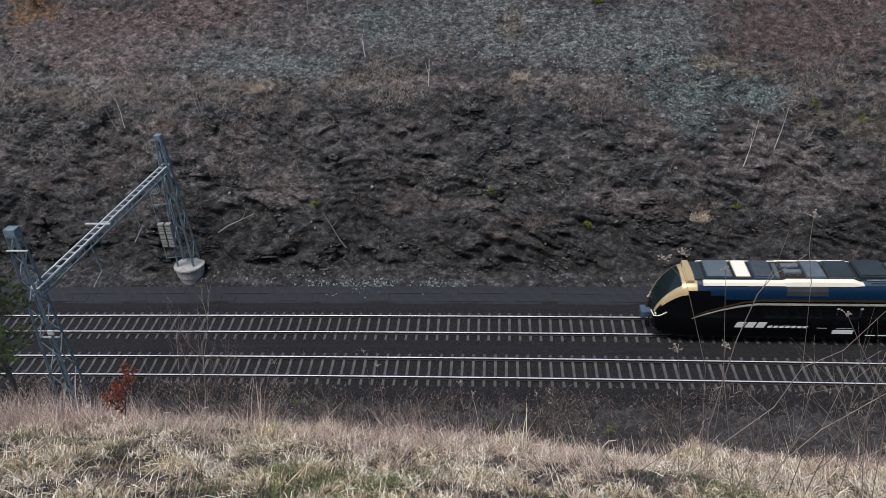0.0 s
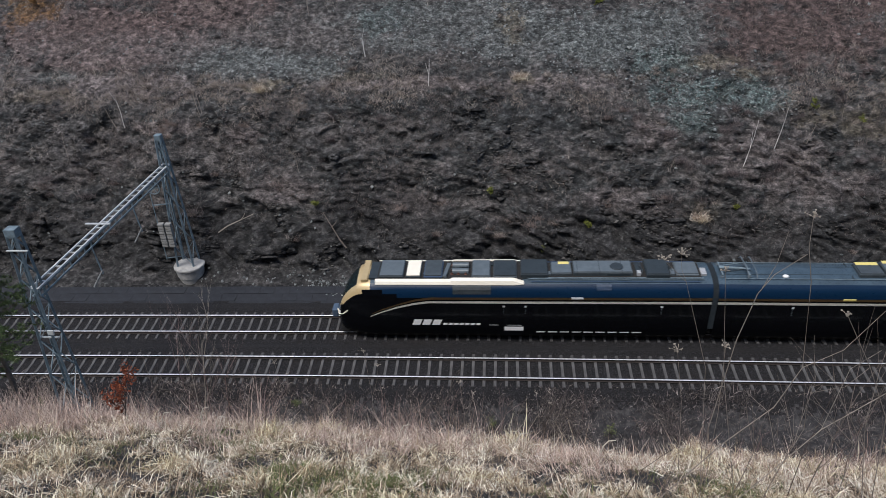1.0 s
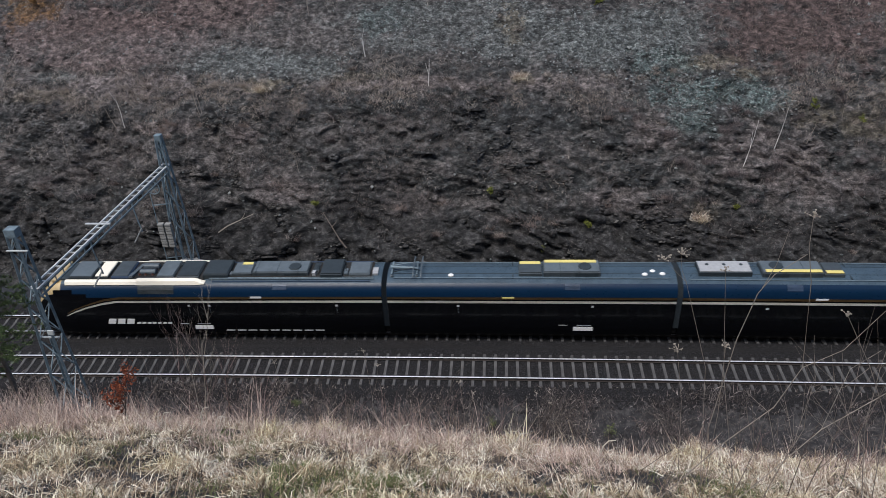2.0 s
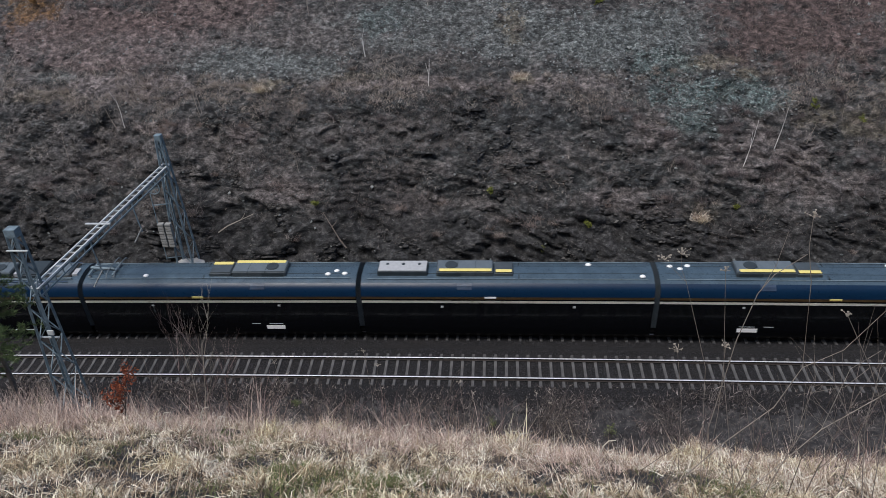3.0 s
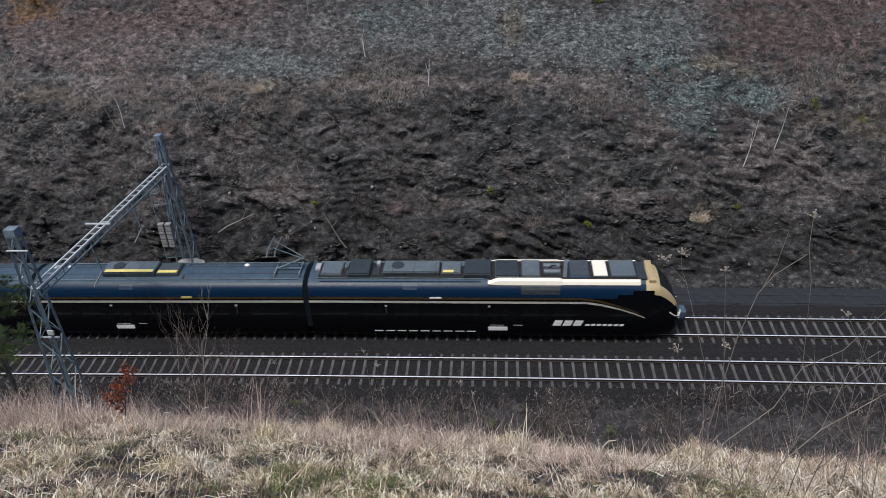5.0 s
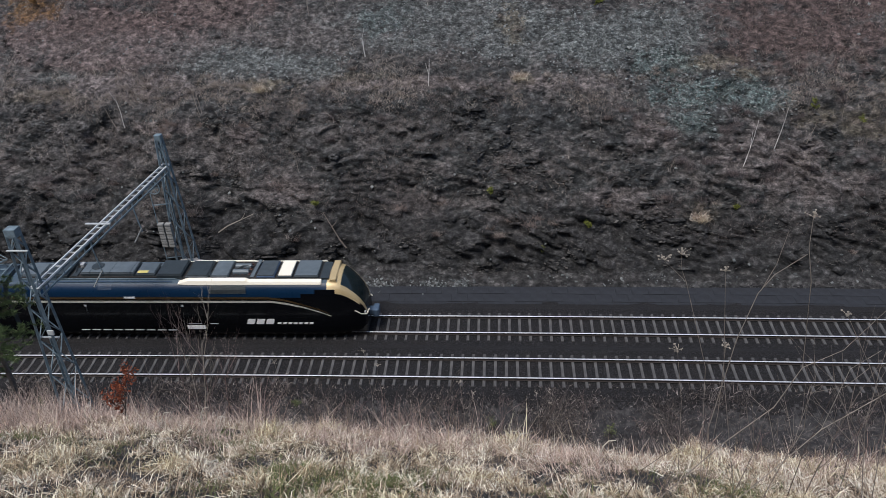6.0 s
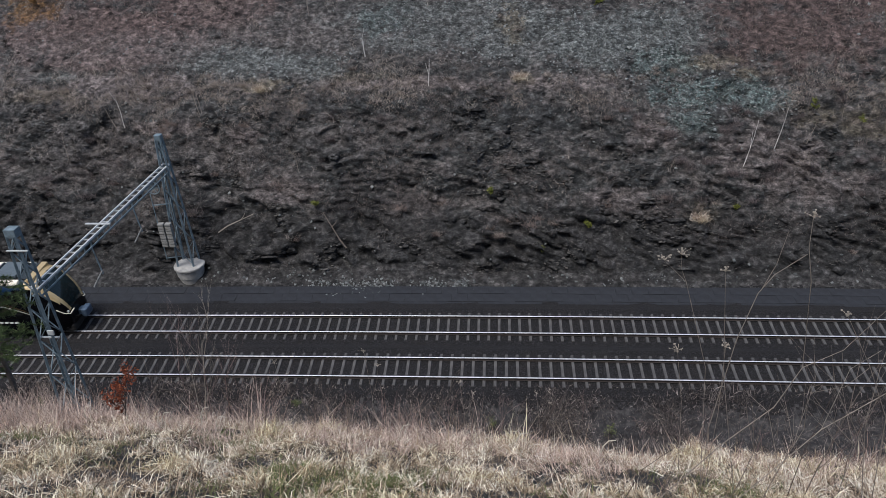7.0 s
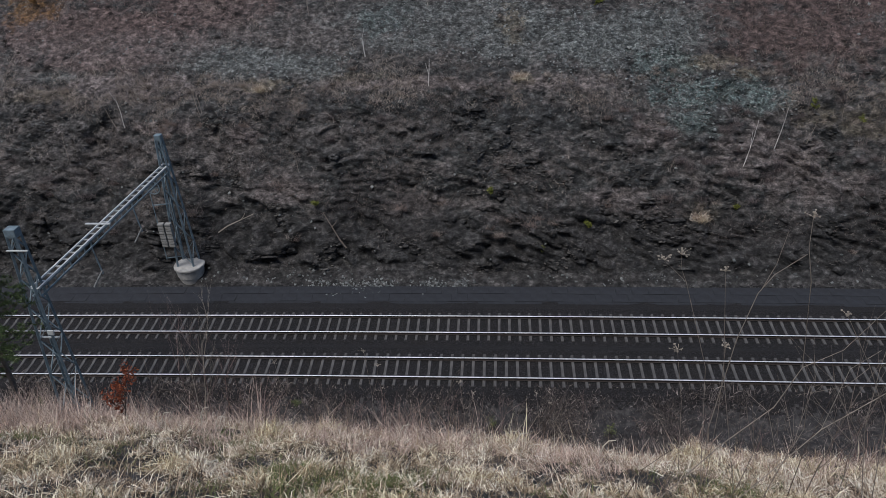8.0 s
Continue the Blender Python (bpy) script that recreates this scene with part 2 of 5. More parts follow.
def part(name, bm, mat, parent, label="", smooth=False):
    me = bpy.data.meshes.new(name)
    bm.to_mesh(me)
    bm.free()
    for m in mat if isinstance(mat, (list, tuple)) else [mat]:
        me.materials.append(m)
    if smooth:
        me.shade_smooth()
    ob = new(name, me)
    ob.parent = parent
    return tagged(ob, label)


def thing(name, label, category, group="", kind="", m=None):
    ob = new(name)
    if m is not None:
        ob.matrix_basis = m
    return tagged(ob, label, category, group, kind)


def box(bm, x0, x1, y0, y1, z0, z1, bevel=0.0, m=None):
    r = bmesh.ops.create_cube(bm, size=1.0)
    vs = r["verts"]
    for v in vs:
        v.co = Vector((x0 + (v.co.x + 0.5) * (x1 - x0), y0 + (v.co.y + 0.5) * (y1 - y0), z0 + (v.co.z + 0.5) * (z1 - z0)))
    if m is not None:
        bmesh.ops.transform(bm, matrix=m, verts=vs)
    if bevel:
        es = list({e for v in vs for e in v.link_edges})
        bmesh.ops.bevel(bm, geom=es, offset=bevel, segments=2, affect="EDGES", profile=0.6)
    return bm


def boxed(*args, **kw):
    return box(bmesh.new(), *args, **kw)


def bar(bm, a, b, w, h=None, sides=4):
    """A straight member from a to b with a square, flat or round section."""
    a, b = Vector(a), Vector(b)
    d = (b - a)
    q = d.to_track_quat("Z", "Y")
    h = h or w
    rings = []
    for p in (a, b):
        ring = []
        for k in range(sides):
            t = math.tau * (k + 0.5) / sides
            r = 0.7071 if sides == 4 else 0.5
            ring.append(bm.verts.new(p + q @ Vector((math.cos(t) * w * r, math.sin(t) * h * r, 0))))
        rings.append(ring)
    for k in range(sides):
        n = (k + 1) % sides
        bm.faces.new((rings[0][k], rings[0][n], rings[1][n], rings[1][k]))
    bm.faces.new(rings[0][::-1])
    bm.faces.new(rings[1])
    return bm


def tube(bm, points, r0, r1, sides=5):
    """A tapered bent stem through points."""
    n = len(points)
    rings = []
    for i, p in enumerate(points):
        p = Vector(p)
        d = Vector(points[min(i + 1, n - 1)]) - Vector(points[max(i - 1, 0)])
        q = d.to_track_quat("Z", "Y")
        r = r0 + (r1 - r0) * i / max(1, n - 1)
        rings.append([bm.verts.new(p + q @ Vector((math.cos(math.tau * k / sides) * r, math.sin(math.tau * k / sides) * r, 0))) for k in range(sides)])
    for i in range(n - 1):
        for k in range(sides):
            j = (k + 1) % sides
            bm.faces.new((rings[i][k], rings[i][j], rings[i + 1][j], rings[i + 1][k]))
    bm.faces.new(rings[0][::-1])
    bm.faces.new(rings[-1])
    return bm


# ---- the ground: one sheet from the camera's bank across the line and up the cutting ----
def brow(x):
    """How far away, and how steep from the eye, the grassy bank's edge lies."""
    k = np.clip((x + 9.0) / 17.0, 0, 1)
    k = k * k * (3 - 2 * k)
    return 13.0 - 3.6 * k, 0.945 + 0.068 * k


def height(x, y):
    """Ground height at plan position, before fine roughness."""
    xx = np.clip(x, -70, 70)
    o = y - FAR + xx * xx / (2 * RAD)
    yb, mb = brow(x)
    zb = 24.7 - mb * yb
    a = (23.05 - zb) / yb
    near = np.where(y > -25, 23.05 - a * y, 23.05 + a * 25)
    steep = zb - 1.30 * (y - yb)
    bank = np.minimum(near, steep) + 0.19 * fbm(x * 0.8, y * 0.8, 3, 31)
    # the line: two canted beds, a ditch on each side
    slope = math.tan(CANT)
    t1, t2 = o, o + GAP
    bed1 = -0.240 + np.clip(t1, -2.0, 1.75) * slope - np.clip(np.abs(t1) - 1.75, 0, 3) * 0.35
    bed2 = -0.240 + np.clip(t2, -1.75, 2.0) * slope - np.clip(np.abs(t2) - 1.75, 0, 3) * 0.45
    bed = np.maximum(bed1, bed2)
    ditch = -1.05 + 0.10 * fbm(x * 0.5, y * 0.5, 3, 5)
    line = np.maximum(bed, np.where(o < -GAP, ditch, -0.50))
    near_side = np.maximum(bank, line)
    # the cutting: a toe of fallen stone, a rock face, a bench and the upper hillside
    wob = 0.9 * fbm(xx * 0.13, 0 * xx, 2, 11)
    q = o - 4.75
    toe = -0.50 + 0.42 * np.clip(q, 0, 1.6)
    face = 0.17 + 1.22 * np.clip(q - 1.6 - 0.4 * wob, 0, None)
    rim = 8.9 + 0.9 * wob
    upper = rim + 0.66 * (q - 1.6 - 0.4 * wob - (rim - 0.17) / 1.22)
    hill = np.where(face < rim, np.minimum(face, rim), upper)
    hill = np.where(q < 1.6 + 0.4 * wob, toe, np.maximum(hill, toe))
    # a hollow dug out before the mast foundation
    hill = hill - 0.45 * np.exp(-((x + 21.1) / 1.5) ** 2 - ((y - 40.1) / 0.8) ** 2)
    hill = np.minimum(hill, 19.0 + 0.9 * wob + 0.004 * o)
    return np.where(o > 4.75, hill, np.where(o > -3, line, near_side)), o


def build_ground():
    def stretch(lo, hi, step, far):
        inner = np.arange(lo, hi + 1e-6, step)
        grow = []
        v, d = hi, step
        while v < far:
            d *= 1.6
            v += d
            grow.append(v)
        grow = np.array(grow)
        return inner, grow
    xi, xg = stretch(-42, 42, 0.19, 2600)
    xs = np.concatenate([(-xg)[::-1], xi, xg])
    yi = np.concatenate([np.arange(-2, 12, 0.22), np.arange(12, 26, 0.4), np.arange(26, 40, 0.14), np.arange(40, 49.5, 0.08), np.arange(49.5, 64, 0.125)])
    _, yg = stretch(0, 64, 0.4, 2600)
    _, yn = stretch(0, 2, 0.5, 2600)
    ys = np.concatenate([(-yn)[::-1], yi, yg])
    X, Y = np.meshgrid(xs, ys)
    Z, O = height(X, Y)
    q = np.clip((O - 5.2) / 1.5, 0, 1) * (np.abs(X) < 60) * (Y < 75)
    up = np.clip((Z - 9.5) / 2.5, 0, 1)
    # beds of shale that dip along the cutting, broken into ledges, and rubble between
    ledge = 0.0
    for thick, dip, amp, seed in ((1.25, 0.36, 0.55, 3), (0.5, 0.33, 0.30, 13)):
        ph = (Z * 0.92 + X * dip) / thick + 1.25 * fbm(X * 0.24, Z * 0.3, 4, seed)
        saw = ph - np.floor(ph)
        here = np.clip(0.30 + 1.5 * fbm(X * 0.34, Z * 0.55 + 3 * seed, 3, seed + 70), 0, 1)
        ledge = ledge + amp * here * (np.where(saw < 0.72, saw / 0.72, (1 - saw) / 0.28) - 0.5)
    mask = (1 - 0.97 * up) * (0.85 + 0.75 * np.exp(-(np.clip(Z - 0.5, 0, None) / 2.6) ** 2))
    lump = 0.40 * fbm(X * 0.42, Z * 0.5, 4, 41) + 0.26 * fbm(X * 1.3, Z * 1.6, 4, 51)
    push = q * (ledge * mask + lump * (1 - 0.66 * up))
    Y = Y - push * 0.95
    Z = Z + push * 0.25 + q * 0.11 * vnoise(X * 3.9, Z * 4.3 + Y, 77)
    ver = np.stack([X, Y, Z], -1).reshape(-1, 3)
    nx, ny = len(xs), len(ys)
    i = np.arange(nx - 1)[None, :] + nx * np.arange(ny - 1)[:, None]
    quads = np.stack([i, i + 1, i + nx + 1, i + nx], -1).reshape(-1, 4)
    me = bpy.data.meshes.new("ground")
    me.vertices.add(len(ver))
    me.vertices.foreach_set("co", ver.ravel())
    me.loops.add(quads.size)
    me.loops.foreach_set("vertex_index", quads.ravel().astype(np.int32))
    me.polygons.add(len(quads))
    me.polygons.foreach_set("loop_start", np.arange(0, quads.size, 4, dtype=np.int32))
    fo = (O[:-1, :-1] + 0.25 * fbm(X[:-1, :-1] * 0.7, Y[:-1, :-1] * 0.7, 3, 9) + 0.35 * rng.uniform(-1, 1, (len(ys) - 1, len(xs) - 1))).ravel()
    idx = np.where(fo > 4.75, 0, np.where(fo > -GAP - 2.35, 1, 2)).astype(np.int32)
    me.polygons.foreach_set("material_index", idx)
    for m in (M_SLOPE, M_BED, M_VERGE):
        me.materials.append(m)
    me.update(calc_edges=True)
    me.shade_smooth()
    return tagged(new("ground", me), "dark shale railway cutting with scree, soil and ballast bed", "ground", kind="structure")


GROUND = build_ground()


def ground_z(x, y):
    return float(height(np.array([float(x)]), np.array([float(y)]))[0][0])


# ---- the two tracks ----
def rail_mesh(base, v0):
    head = [(-0.036, -0.012), (-0.036, -0.040), (-0.010, -0.052), (-0.010, -0.140), (-0.072, -0.158), (-0.072, -0.172),
            (0.072, -0.172), (0.072, -0.158), (0.010, -0.140), (0.010, -0.052), (0.036, -0.040), (0.036, -0.012), (0.024, 0.0), (-0.024, 0.0)]
    ss = [-160 + 4 * k for k in range(81)]
    verts, faces, mats = [], [], []
    n = len(head)
    for s in ss:
        verts += [canted(s, v0 + a, b, base) for a, b in head]
    for k in range(len(ss) - 1):
        for j in range(n):
            faces.append((k * n + j, k * n + (j + 1) % n, (k + 1) * n + (j + 1) % n, (k + 1) * n + j))
            mats.append(0 if j in (11, 12, 13) else 1)
    me = add_mesh("rail", verts, faces, [M_STEEL, M_RUST])
    me.polygons.foreach_set("material_index", mats)
    return me


def sleeper_mesh():
    bm = bmesh.new()
    prof = [(-1.25, 0.0), (-1.23, 0.20), (-0.45, 0.20), (-0.30, 0.165), (0.30, 0.165), (0.45, 0.20), (1.23, 0.20), (1.25, 0.0)]
    rows = []
    for x, k in ((-0.12, 0), (-0.07, 1), (0.07, 1), (0.12, 0)):
        rows.append([bm.verts.new((x, y, z if k else 0.0)) for y, z in prof])
    for a, b in zip(rows, rows[1:]):
        for j in range(len(prof) - 1):
            bm.faces.new((a[j], b[j], b[j + 1], a[j + 1]))
    me = bpy.data.meshes.new("sleeper")
    bm.to_mesh(me)
    bm.free()
    me.materials.append(M_SLEEPER)
    return me


SLEEPER = sleeper_mesh()


def build_track(base, label):
    tr = thing("railway_track", label, "railway track", "tracks of the line", "structure")
    for v in (-0.7525, 0.7525):
        ob = new("rail", rail_mesh(base, v))
        ob.parent = tr
        tagged(ob, "steel rail with a bright worn head")
    return tr


TRACK_FAR = build_track(0.0, "railway track with grey concrete sleepers beneath the cutting")
TRACK_NEAR = build_track(-GAP, "empty railway track with grey concrete sleepers beside the verge")


# ---- slabs of the drain along the cutting's foot ----
DRAIN = thing("drainage_channel", "dark grey concrete slabs along the foot of the cutting", "drainage channel", kind="structure")


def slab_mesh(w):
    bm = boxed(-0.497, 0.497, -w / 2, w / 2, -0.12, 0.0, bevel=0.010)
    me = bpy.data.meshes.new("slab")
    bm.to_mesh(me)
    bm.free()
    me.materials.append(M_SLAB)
    return me


# ---- paints of the train ----
M_BLACK = painted("glossy_black_paint", (0.003, 0.0035, 0.005), 0.2, 0, 0.2, 0.8, 0.0, 0.25)
# black roof edge; the sky's blue reflection is mixed into its base colour
M_SHOULDER = painted("sky_tinted_black_gloss", (0.003, 0.020, 0.052), 0.32, 0, 0.12, 0.8, 0.0, 0.3)
M_GLASS = painted("dark_tinted_glass", (0.004, 0.005, 0.006), 0.12, 0, 0.1, 2.0, 0.0, 0.28)
M_SCREEN = painted("windscreen_glass", (0.010, 0.019, 0.022), 0.10, 0, 0.1, 2.0, 0.0, 0.5)
M_ROOF = painted("blue_grey_roof_paint", (0.060, 0.094, 0.124), 0.30, 0, 0.35, 1.5, 0.0, 0.6)
M_GOLD = painted("gold_paint", (0.62, 0.47, 0.25), 0.36, 0.25, 0.12, 2.0, 0.3)
M_DULLGOLD = painted("dull_gold_stripe", (0.17, 0.105, 0.045), 0.45, 0.2, 0.12, 2.0)
M_CREAM = painted("cream_fairing_paint", (0.94, 0.88, 0.74), 0.45, 0, 0.06, 2.0)
M_WHITE = painted("white_marking", (0.90, 0.90, 0.88), 0.5, 0, 0.06, 2.0)
M_YELLOW = painted("yellow_marking", (0.80, 0.67, 0.22), 0.5, 0, 0.1, 2.0)
M_BOX = painted("grey_roof_equipment", (0.070, 0.086, 0.096), 0.45, 0.1, 0.3, 2.5)
M_LIGHTBOX = painted("pale_roof_equipment", (0.13, 0.16, 0.18), 0.45, 0.1, 0.25, 2.5)
M_DARKBOX = painted("dark_roof_equipment", (0.03, 0.042, 0.05), 0.55, 0.0, 0.3, 2.5)
M_NAVY = painted("navy_roof_equipment", (0.05, 0.085, 0.15), 0.4, 0.0, 0.3, 2.5)
M_RUBBER = painted("grey_bellows_rubber", (0.055, 0.072, 0.088), 0.7, 0.0, 0.3, 3.0)
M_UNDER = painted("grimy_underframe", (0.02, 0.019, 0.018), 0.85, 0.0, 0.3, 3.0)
M_WEIGHT = painted("pale_concrete_weights", (0.30, 0.30, 0.285), 0.85, 0, 0.3, 6.0)
M_PALELID = painted("pale_perforated_lid", (0.42, 0.43, 0.44), 0.5, 0, 0.2, 5.0)
M_STRIPE = painted("pale_cream_stripe", (0.95, 0.93, 0.82), 0.5, 0, 0.04, 2.0)
M_COUPLER = painted("blue_grey_coupler", (0.10, 0.15, 0.22), 0.4, 0.2, 0.3, 5.0)
M_FOOT = painted("stained_concrete_footing", (0.50, 0.49, 0.465), 0.9, 0, 0.45, 1.6)
M_COPPER = painted("insulator_brown", (0.10, 0.04, 0.025), 0.35, 0.0, 0.2, 5.0)

# half of the car's cross-section: across, above the rail; roof first
SECTION = [(0.0, 3.93), (0.3, 3.915), (0.6, 3.87), (0.85, 3.80), (1.02, 3.73), (1.14, 3.64), (1.27, 3.48), (1.36, 3.25), (1.40, 3.02), (1.41, 2.6),
           (1.41, 1.6), (1.41, 0.95), (1.36, 0.50), (1.30, 0.28), (0.0, 0.28)]
RING = [(-v, w) for v, w in SECTION[::-1]] + SECTION[1:-1]
NR = len(RING)
# nose: along, top, half width, bottom
NOSE = [(41.4, 3.86, 1.41, 0.28), (42.9, 3.86, 1.40, 0.28), (43.35, 3.84, 1.375, 0.30), (43.66, 3.74, 1.33, 0.32), (43.98, 3.48, 1.27, 0.36),
        (44.34, 3.06, 1.19, 0.42), (44.62, 2.62, 1.10, 0.50), (44.81, 2.16, 1.00, 0.58), (44.91, 1.75, 0.89, 0.66), (44.95, 1.35, 0.72, 0.80)]


def half_width(u):
    return float(np.interp(abs(u), [a[0] for a in NOSE], [a[2] for a in NOSE]))


def loft(rows, classify):
    """Skins rings into quads, and sorts the quads into parts by place. rows: (x, ring)."""
    groups = {}
    for i in range(len(rows) - 1):
        for j in range(NR):
            k = (j + 1) % NR
            key = classify(i, j)
            groups.setdefault(key, []).append(((i, j), (i, k), (i + 1, k), (i + 1, j)))
    out = {}
    for key, quads in groups.items():
        bm = bmesh.new()
        seen = {}
        for q in quads:
            f = []
            for ij in q:
                if ij not in seen:
                    x, ring = rows[ij[0]]
                    seen[ij] = bm.verts.new((x, ring[ij[1]][0], ring[ij[1]][1]))
                f.append(seen[ij])
            bm.faces.new(f)
        out[key] = bm
    for end, i in (("a", 0), ("b", len(rows) - 1)):
        bm = out["body"]
        x, ring = rows[i]
        vs = [bm.verts.new((x, v, w)) for v, w in ring]
        bm.faces.new(vs if end == "b" else vs[::-1])
    for bm in out.values():
        bmesh.ops.recalc_face_normals(bm, faces=bm.faces)
    return out


def column(j):
    """Which strip of the ring face j is: roof, shoulder or side."""
    w = (RING[j][1] + RING[(j + 1) % NR][1]) / 2
    if w > 3.75:
        return "roof"
    return "shoulder" if w > 3.1 else "side"


def flat_strip(pts_lo, pts_hi, side, grow=0.012):
    """A thin painted band on the car's side, along (u, w) lines below and above."""
    bm = bmesh.new()
    a = [bm.verts.new((u, side * (half_width(u) + grow - max(0, w - 2.6) * 0.024), w)) for u, w in pts_lo]
    b = [bm.verts.new((u, side * (half_width(u) + grow - max(0, w - 2.6) * 0.024), w)) for u, w in pts_hi]
    for i in range(len(a) - 1):
        bm.faces.new((a[i], a[i + 1], b[i + 1], b[i]))
    r = bmesh.ops.solidify(bm, geom=bm.faces[:], thickness=0.004)
    return bm


def panel(u0, u1, w0, w1, side, grow=0.004, depth=0.03, slant=0.0):
    v = side * (1.41 + grow)
    b = v - side * depth
    bm = bmesh.new()
    vs = [bm.verts.new(c) for c in ((u0, v, w0), (u1, v, w0), (u1 + slant, v, w1), (u0 + slant, v, w1), (u0, b, w0), (u1, b, w0), (u1 + slant, b, w1), (u0 + slant, b, w1))]
    for f in ((0, 1, 2, 3), (4, 7, 6, 5), (0, 4, 5, 1), (1, 5, 6, 2), (2, 6, 7, 3), (3, 7, 4, 0)):
        bm.faces.new([vs[i] for i in f])
    bmesh.ops.recalc_face_normals(bm, faces=bm.faces)
    return bm


def shoulder_panel(u0, u1, side, lo=3.40, hi=3.74):
    """A hatch that follows the rounded edge of the roof."""
    bm = bmesh.new()
    prof = [(v, w) for v, w in SECTION if lo - 0.15 < w < hi + 0.02]
    rows = [[bm.verts.new((u, side * (v + 0.012), w + 0.008)) for v, w in prof] for u in (u0, u1)]
    for i in range(len(prof) - 1):
        bm.faces.new((rows[0][i], rows[0][i + 1], rows[1][i + 1], rows[1][i]))
    bmesh.ops.solidify(bm, geom=bm.faces[:], thickness=0.02)
    bmesh.ops.recalc_face_normals(bm, faces=bm.faces)
    return bm


def fairing(u0, u1, side):
    bm = bmesh.new()
    prof = [(1.13, 3.71), (1.04, 3.92), (0.88, 4.02), (0.82, 4.00), (0.82, 3.78)]
    rows = []
    for u, k in ((u0, 0.0), (u0 + 0.55, 1.0), (38.3, 1.0), (38.45, 0.62), (u1, 0.62)):
        rows.append([bm.verts.new((u, side * v, 3.78 + (w - 3.78) * (0.12 + 0.88 * k))) for v, w in prof])
    for a, b in zip(rows, rows[1:]):
        for i in range(len(prof) - 1):
            bm.faces.new((a[i], a[i + 1], b[i + 1], b[i]))
    bm.faces.new(rows[0])
    bm.faces.new(rows[-1][::-1])
    bmesh.ops.recalc_face_normals(bm, faces=bm.faces)
    return bm


def disc(bm, x, y, z, r, h, n=20):
    res = bmesh.ops.create_cone(bm, cap_ends=True, segments=n, radius1=r, radius2=r * 0.9, depth=h)
    bmesh.ops.translate(bm, verts=res["verts"], vec=(x, y, z + h / 2))
    return bm


def turned(profile, x, y, z, n=12):
    """A solid of revolution from (radius, height) pairs."""
    bm = bmesh.new()
    rings = [[bm.verts.new((x + r * math.cos(math.tau * k / n), y + r * math.sin(math.tau * k / n), z + h)) for k in range(n)] for r, h in profile]
    for a, b in zip(rings, rings[1:]):
        for k in range(n):
            bm.faces.new((a[k], a[(k + 1) % n], b[(k + 1) % n], b[k]))
    bm.faces.new(rings[0][::-1])
    bm.faces.new(rings[-1])
    return bm


SHEDS = [(0.05, 0.0), (0.10, 0.03), (0.05, 0.05), (0.10, 0.09), (0.05, 0.11), (0.10, 0.15), (0.05, 0.17), (0.04, 0.24)]


def roof_case(car, name, u0, u1, mat, v=0.60, top=4.16, label="", lid=None):
    """A rounded equipment case on the roof, with a lid seam."""
    bm = boxed(u0 + 0.03, u1 - 0.03, -v, v, 3.74, top - 0.06, bevel=0.035)
    ob = part(name, bm, mat, car, label)
    part("lid", boxed(u0 + 0.08, u1 - 0.08, -v + 0.06, v - 0.06, top - 0.065, top, bevel=0.02), lid or mat, ob)
    return ob


def air_conditioner(car, a, b, flip, marked=True):
    """Roof air conditioner: casing, fan, yellow-edged end unit, side grille."""
    s = 1 if not flip else -1
    ac = roof_case(car, "air_conditioner", min(a, b), max(a, b), M_BOX, 0.58, 4.20, "grey roof air conditioner with a round fan", M_LIGHTBOX)
    fan = bmesh.new()
    disc(fan, a + s * 0.85, 0.06, 4.20, 0.36, 0.05, 24)
    part("fan_grille", fan, M_DARKBOX, ac)
    if marked:
        part("marking", boxed(min(a, b) + 0.2, max(a, b) - 0.12, -0.55, -0.30, 4.202, 4.214), M_YELLOW, ac, "yellow walkway marking")
    for side in (-1, 1):
        y0, y1 = sorted((side * 0.575, side * 0.592))
        part("side_grille", boxed(a + min(s * 0.15, s * 1.4), a + max(s * 0.15, s * 1.4), y0, y1, 3.86, 4.10), M_DARKBOX, ac)
    return ac


def roof_light(car, u, v, r=0.13):
    bm = bmesh.new()
    bmesh.ops.create_uvsphere(bm, u_segments=14, v_segments=8, radius=r)
    for vert in bm.verts:
        vert.co = Vector((u + vert.co.x * 1.25, v + vert.co.y, 3.90 + max(vert.co.z, -0.06) * 0.7))
    part("antenna_dome", bm, M_WHITE, car, "white domed roof antenna", True)


def door_and_marks(car, centre, plate, mark_us):
    for side in (-1, 1):
        for k in (-0.66, 0.02):
            ob = part("door_leaf", panel(centre + k, centre + k + 0.64, 0.42, 2.62, side, 0.008), M_BLACK, car)
            part("door_window", panel(centre + k + 0.12, centre + k + 0.52, 1.35, 2.35, side, 0.013), M_GLASS, ob)
        if plate:
            part("step_panel", panel(centre - 0.55, centre + 0.52, 0.76, 1.02, side, 0.022), M_WHITE, car, "white panel at the foot of the door")
            part("lettering", panel(centre - 0.45, centre + 0.35, 1.12, 1.15, side, 0.012), M_GALVL, car)
            part("lettering", panel(centre + 0.85, centre + 1.35, 1.12, 1.15, side, 0.012), M_GALVL, car)
        for u in mark_us[side] if isinstance(mark_us, dict) else mark_us:
            part("lettering", panel(u - 0.06, u + 0.07, 2.40, 2.52, side, 0.012), M_GALVL, car)
            for q in range(4):
                part("lettering", panel(u - 0.02, u + 0.03, 2.27 - 0.1 * q, 2.32 - 0.1 * q, side, 0.012), M_BOX, car)


def windows(car, spans):
    for side in (-1, 1):
        for u0, u1 in spans:
            part("window", panel(u0, u1, 1.50, 2.45, side, 0.004), M_GLASS, car)


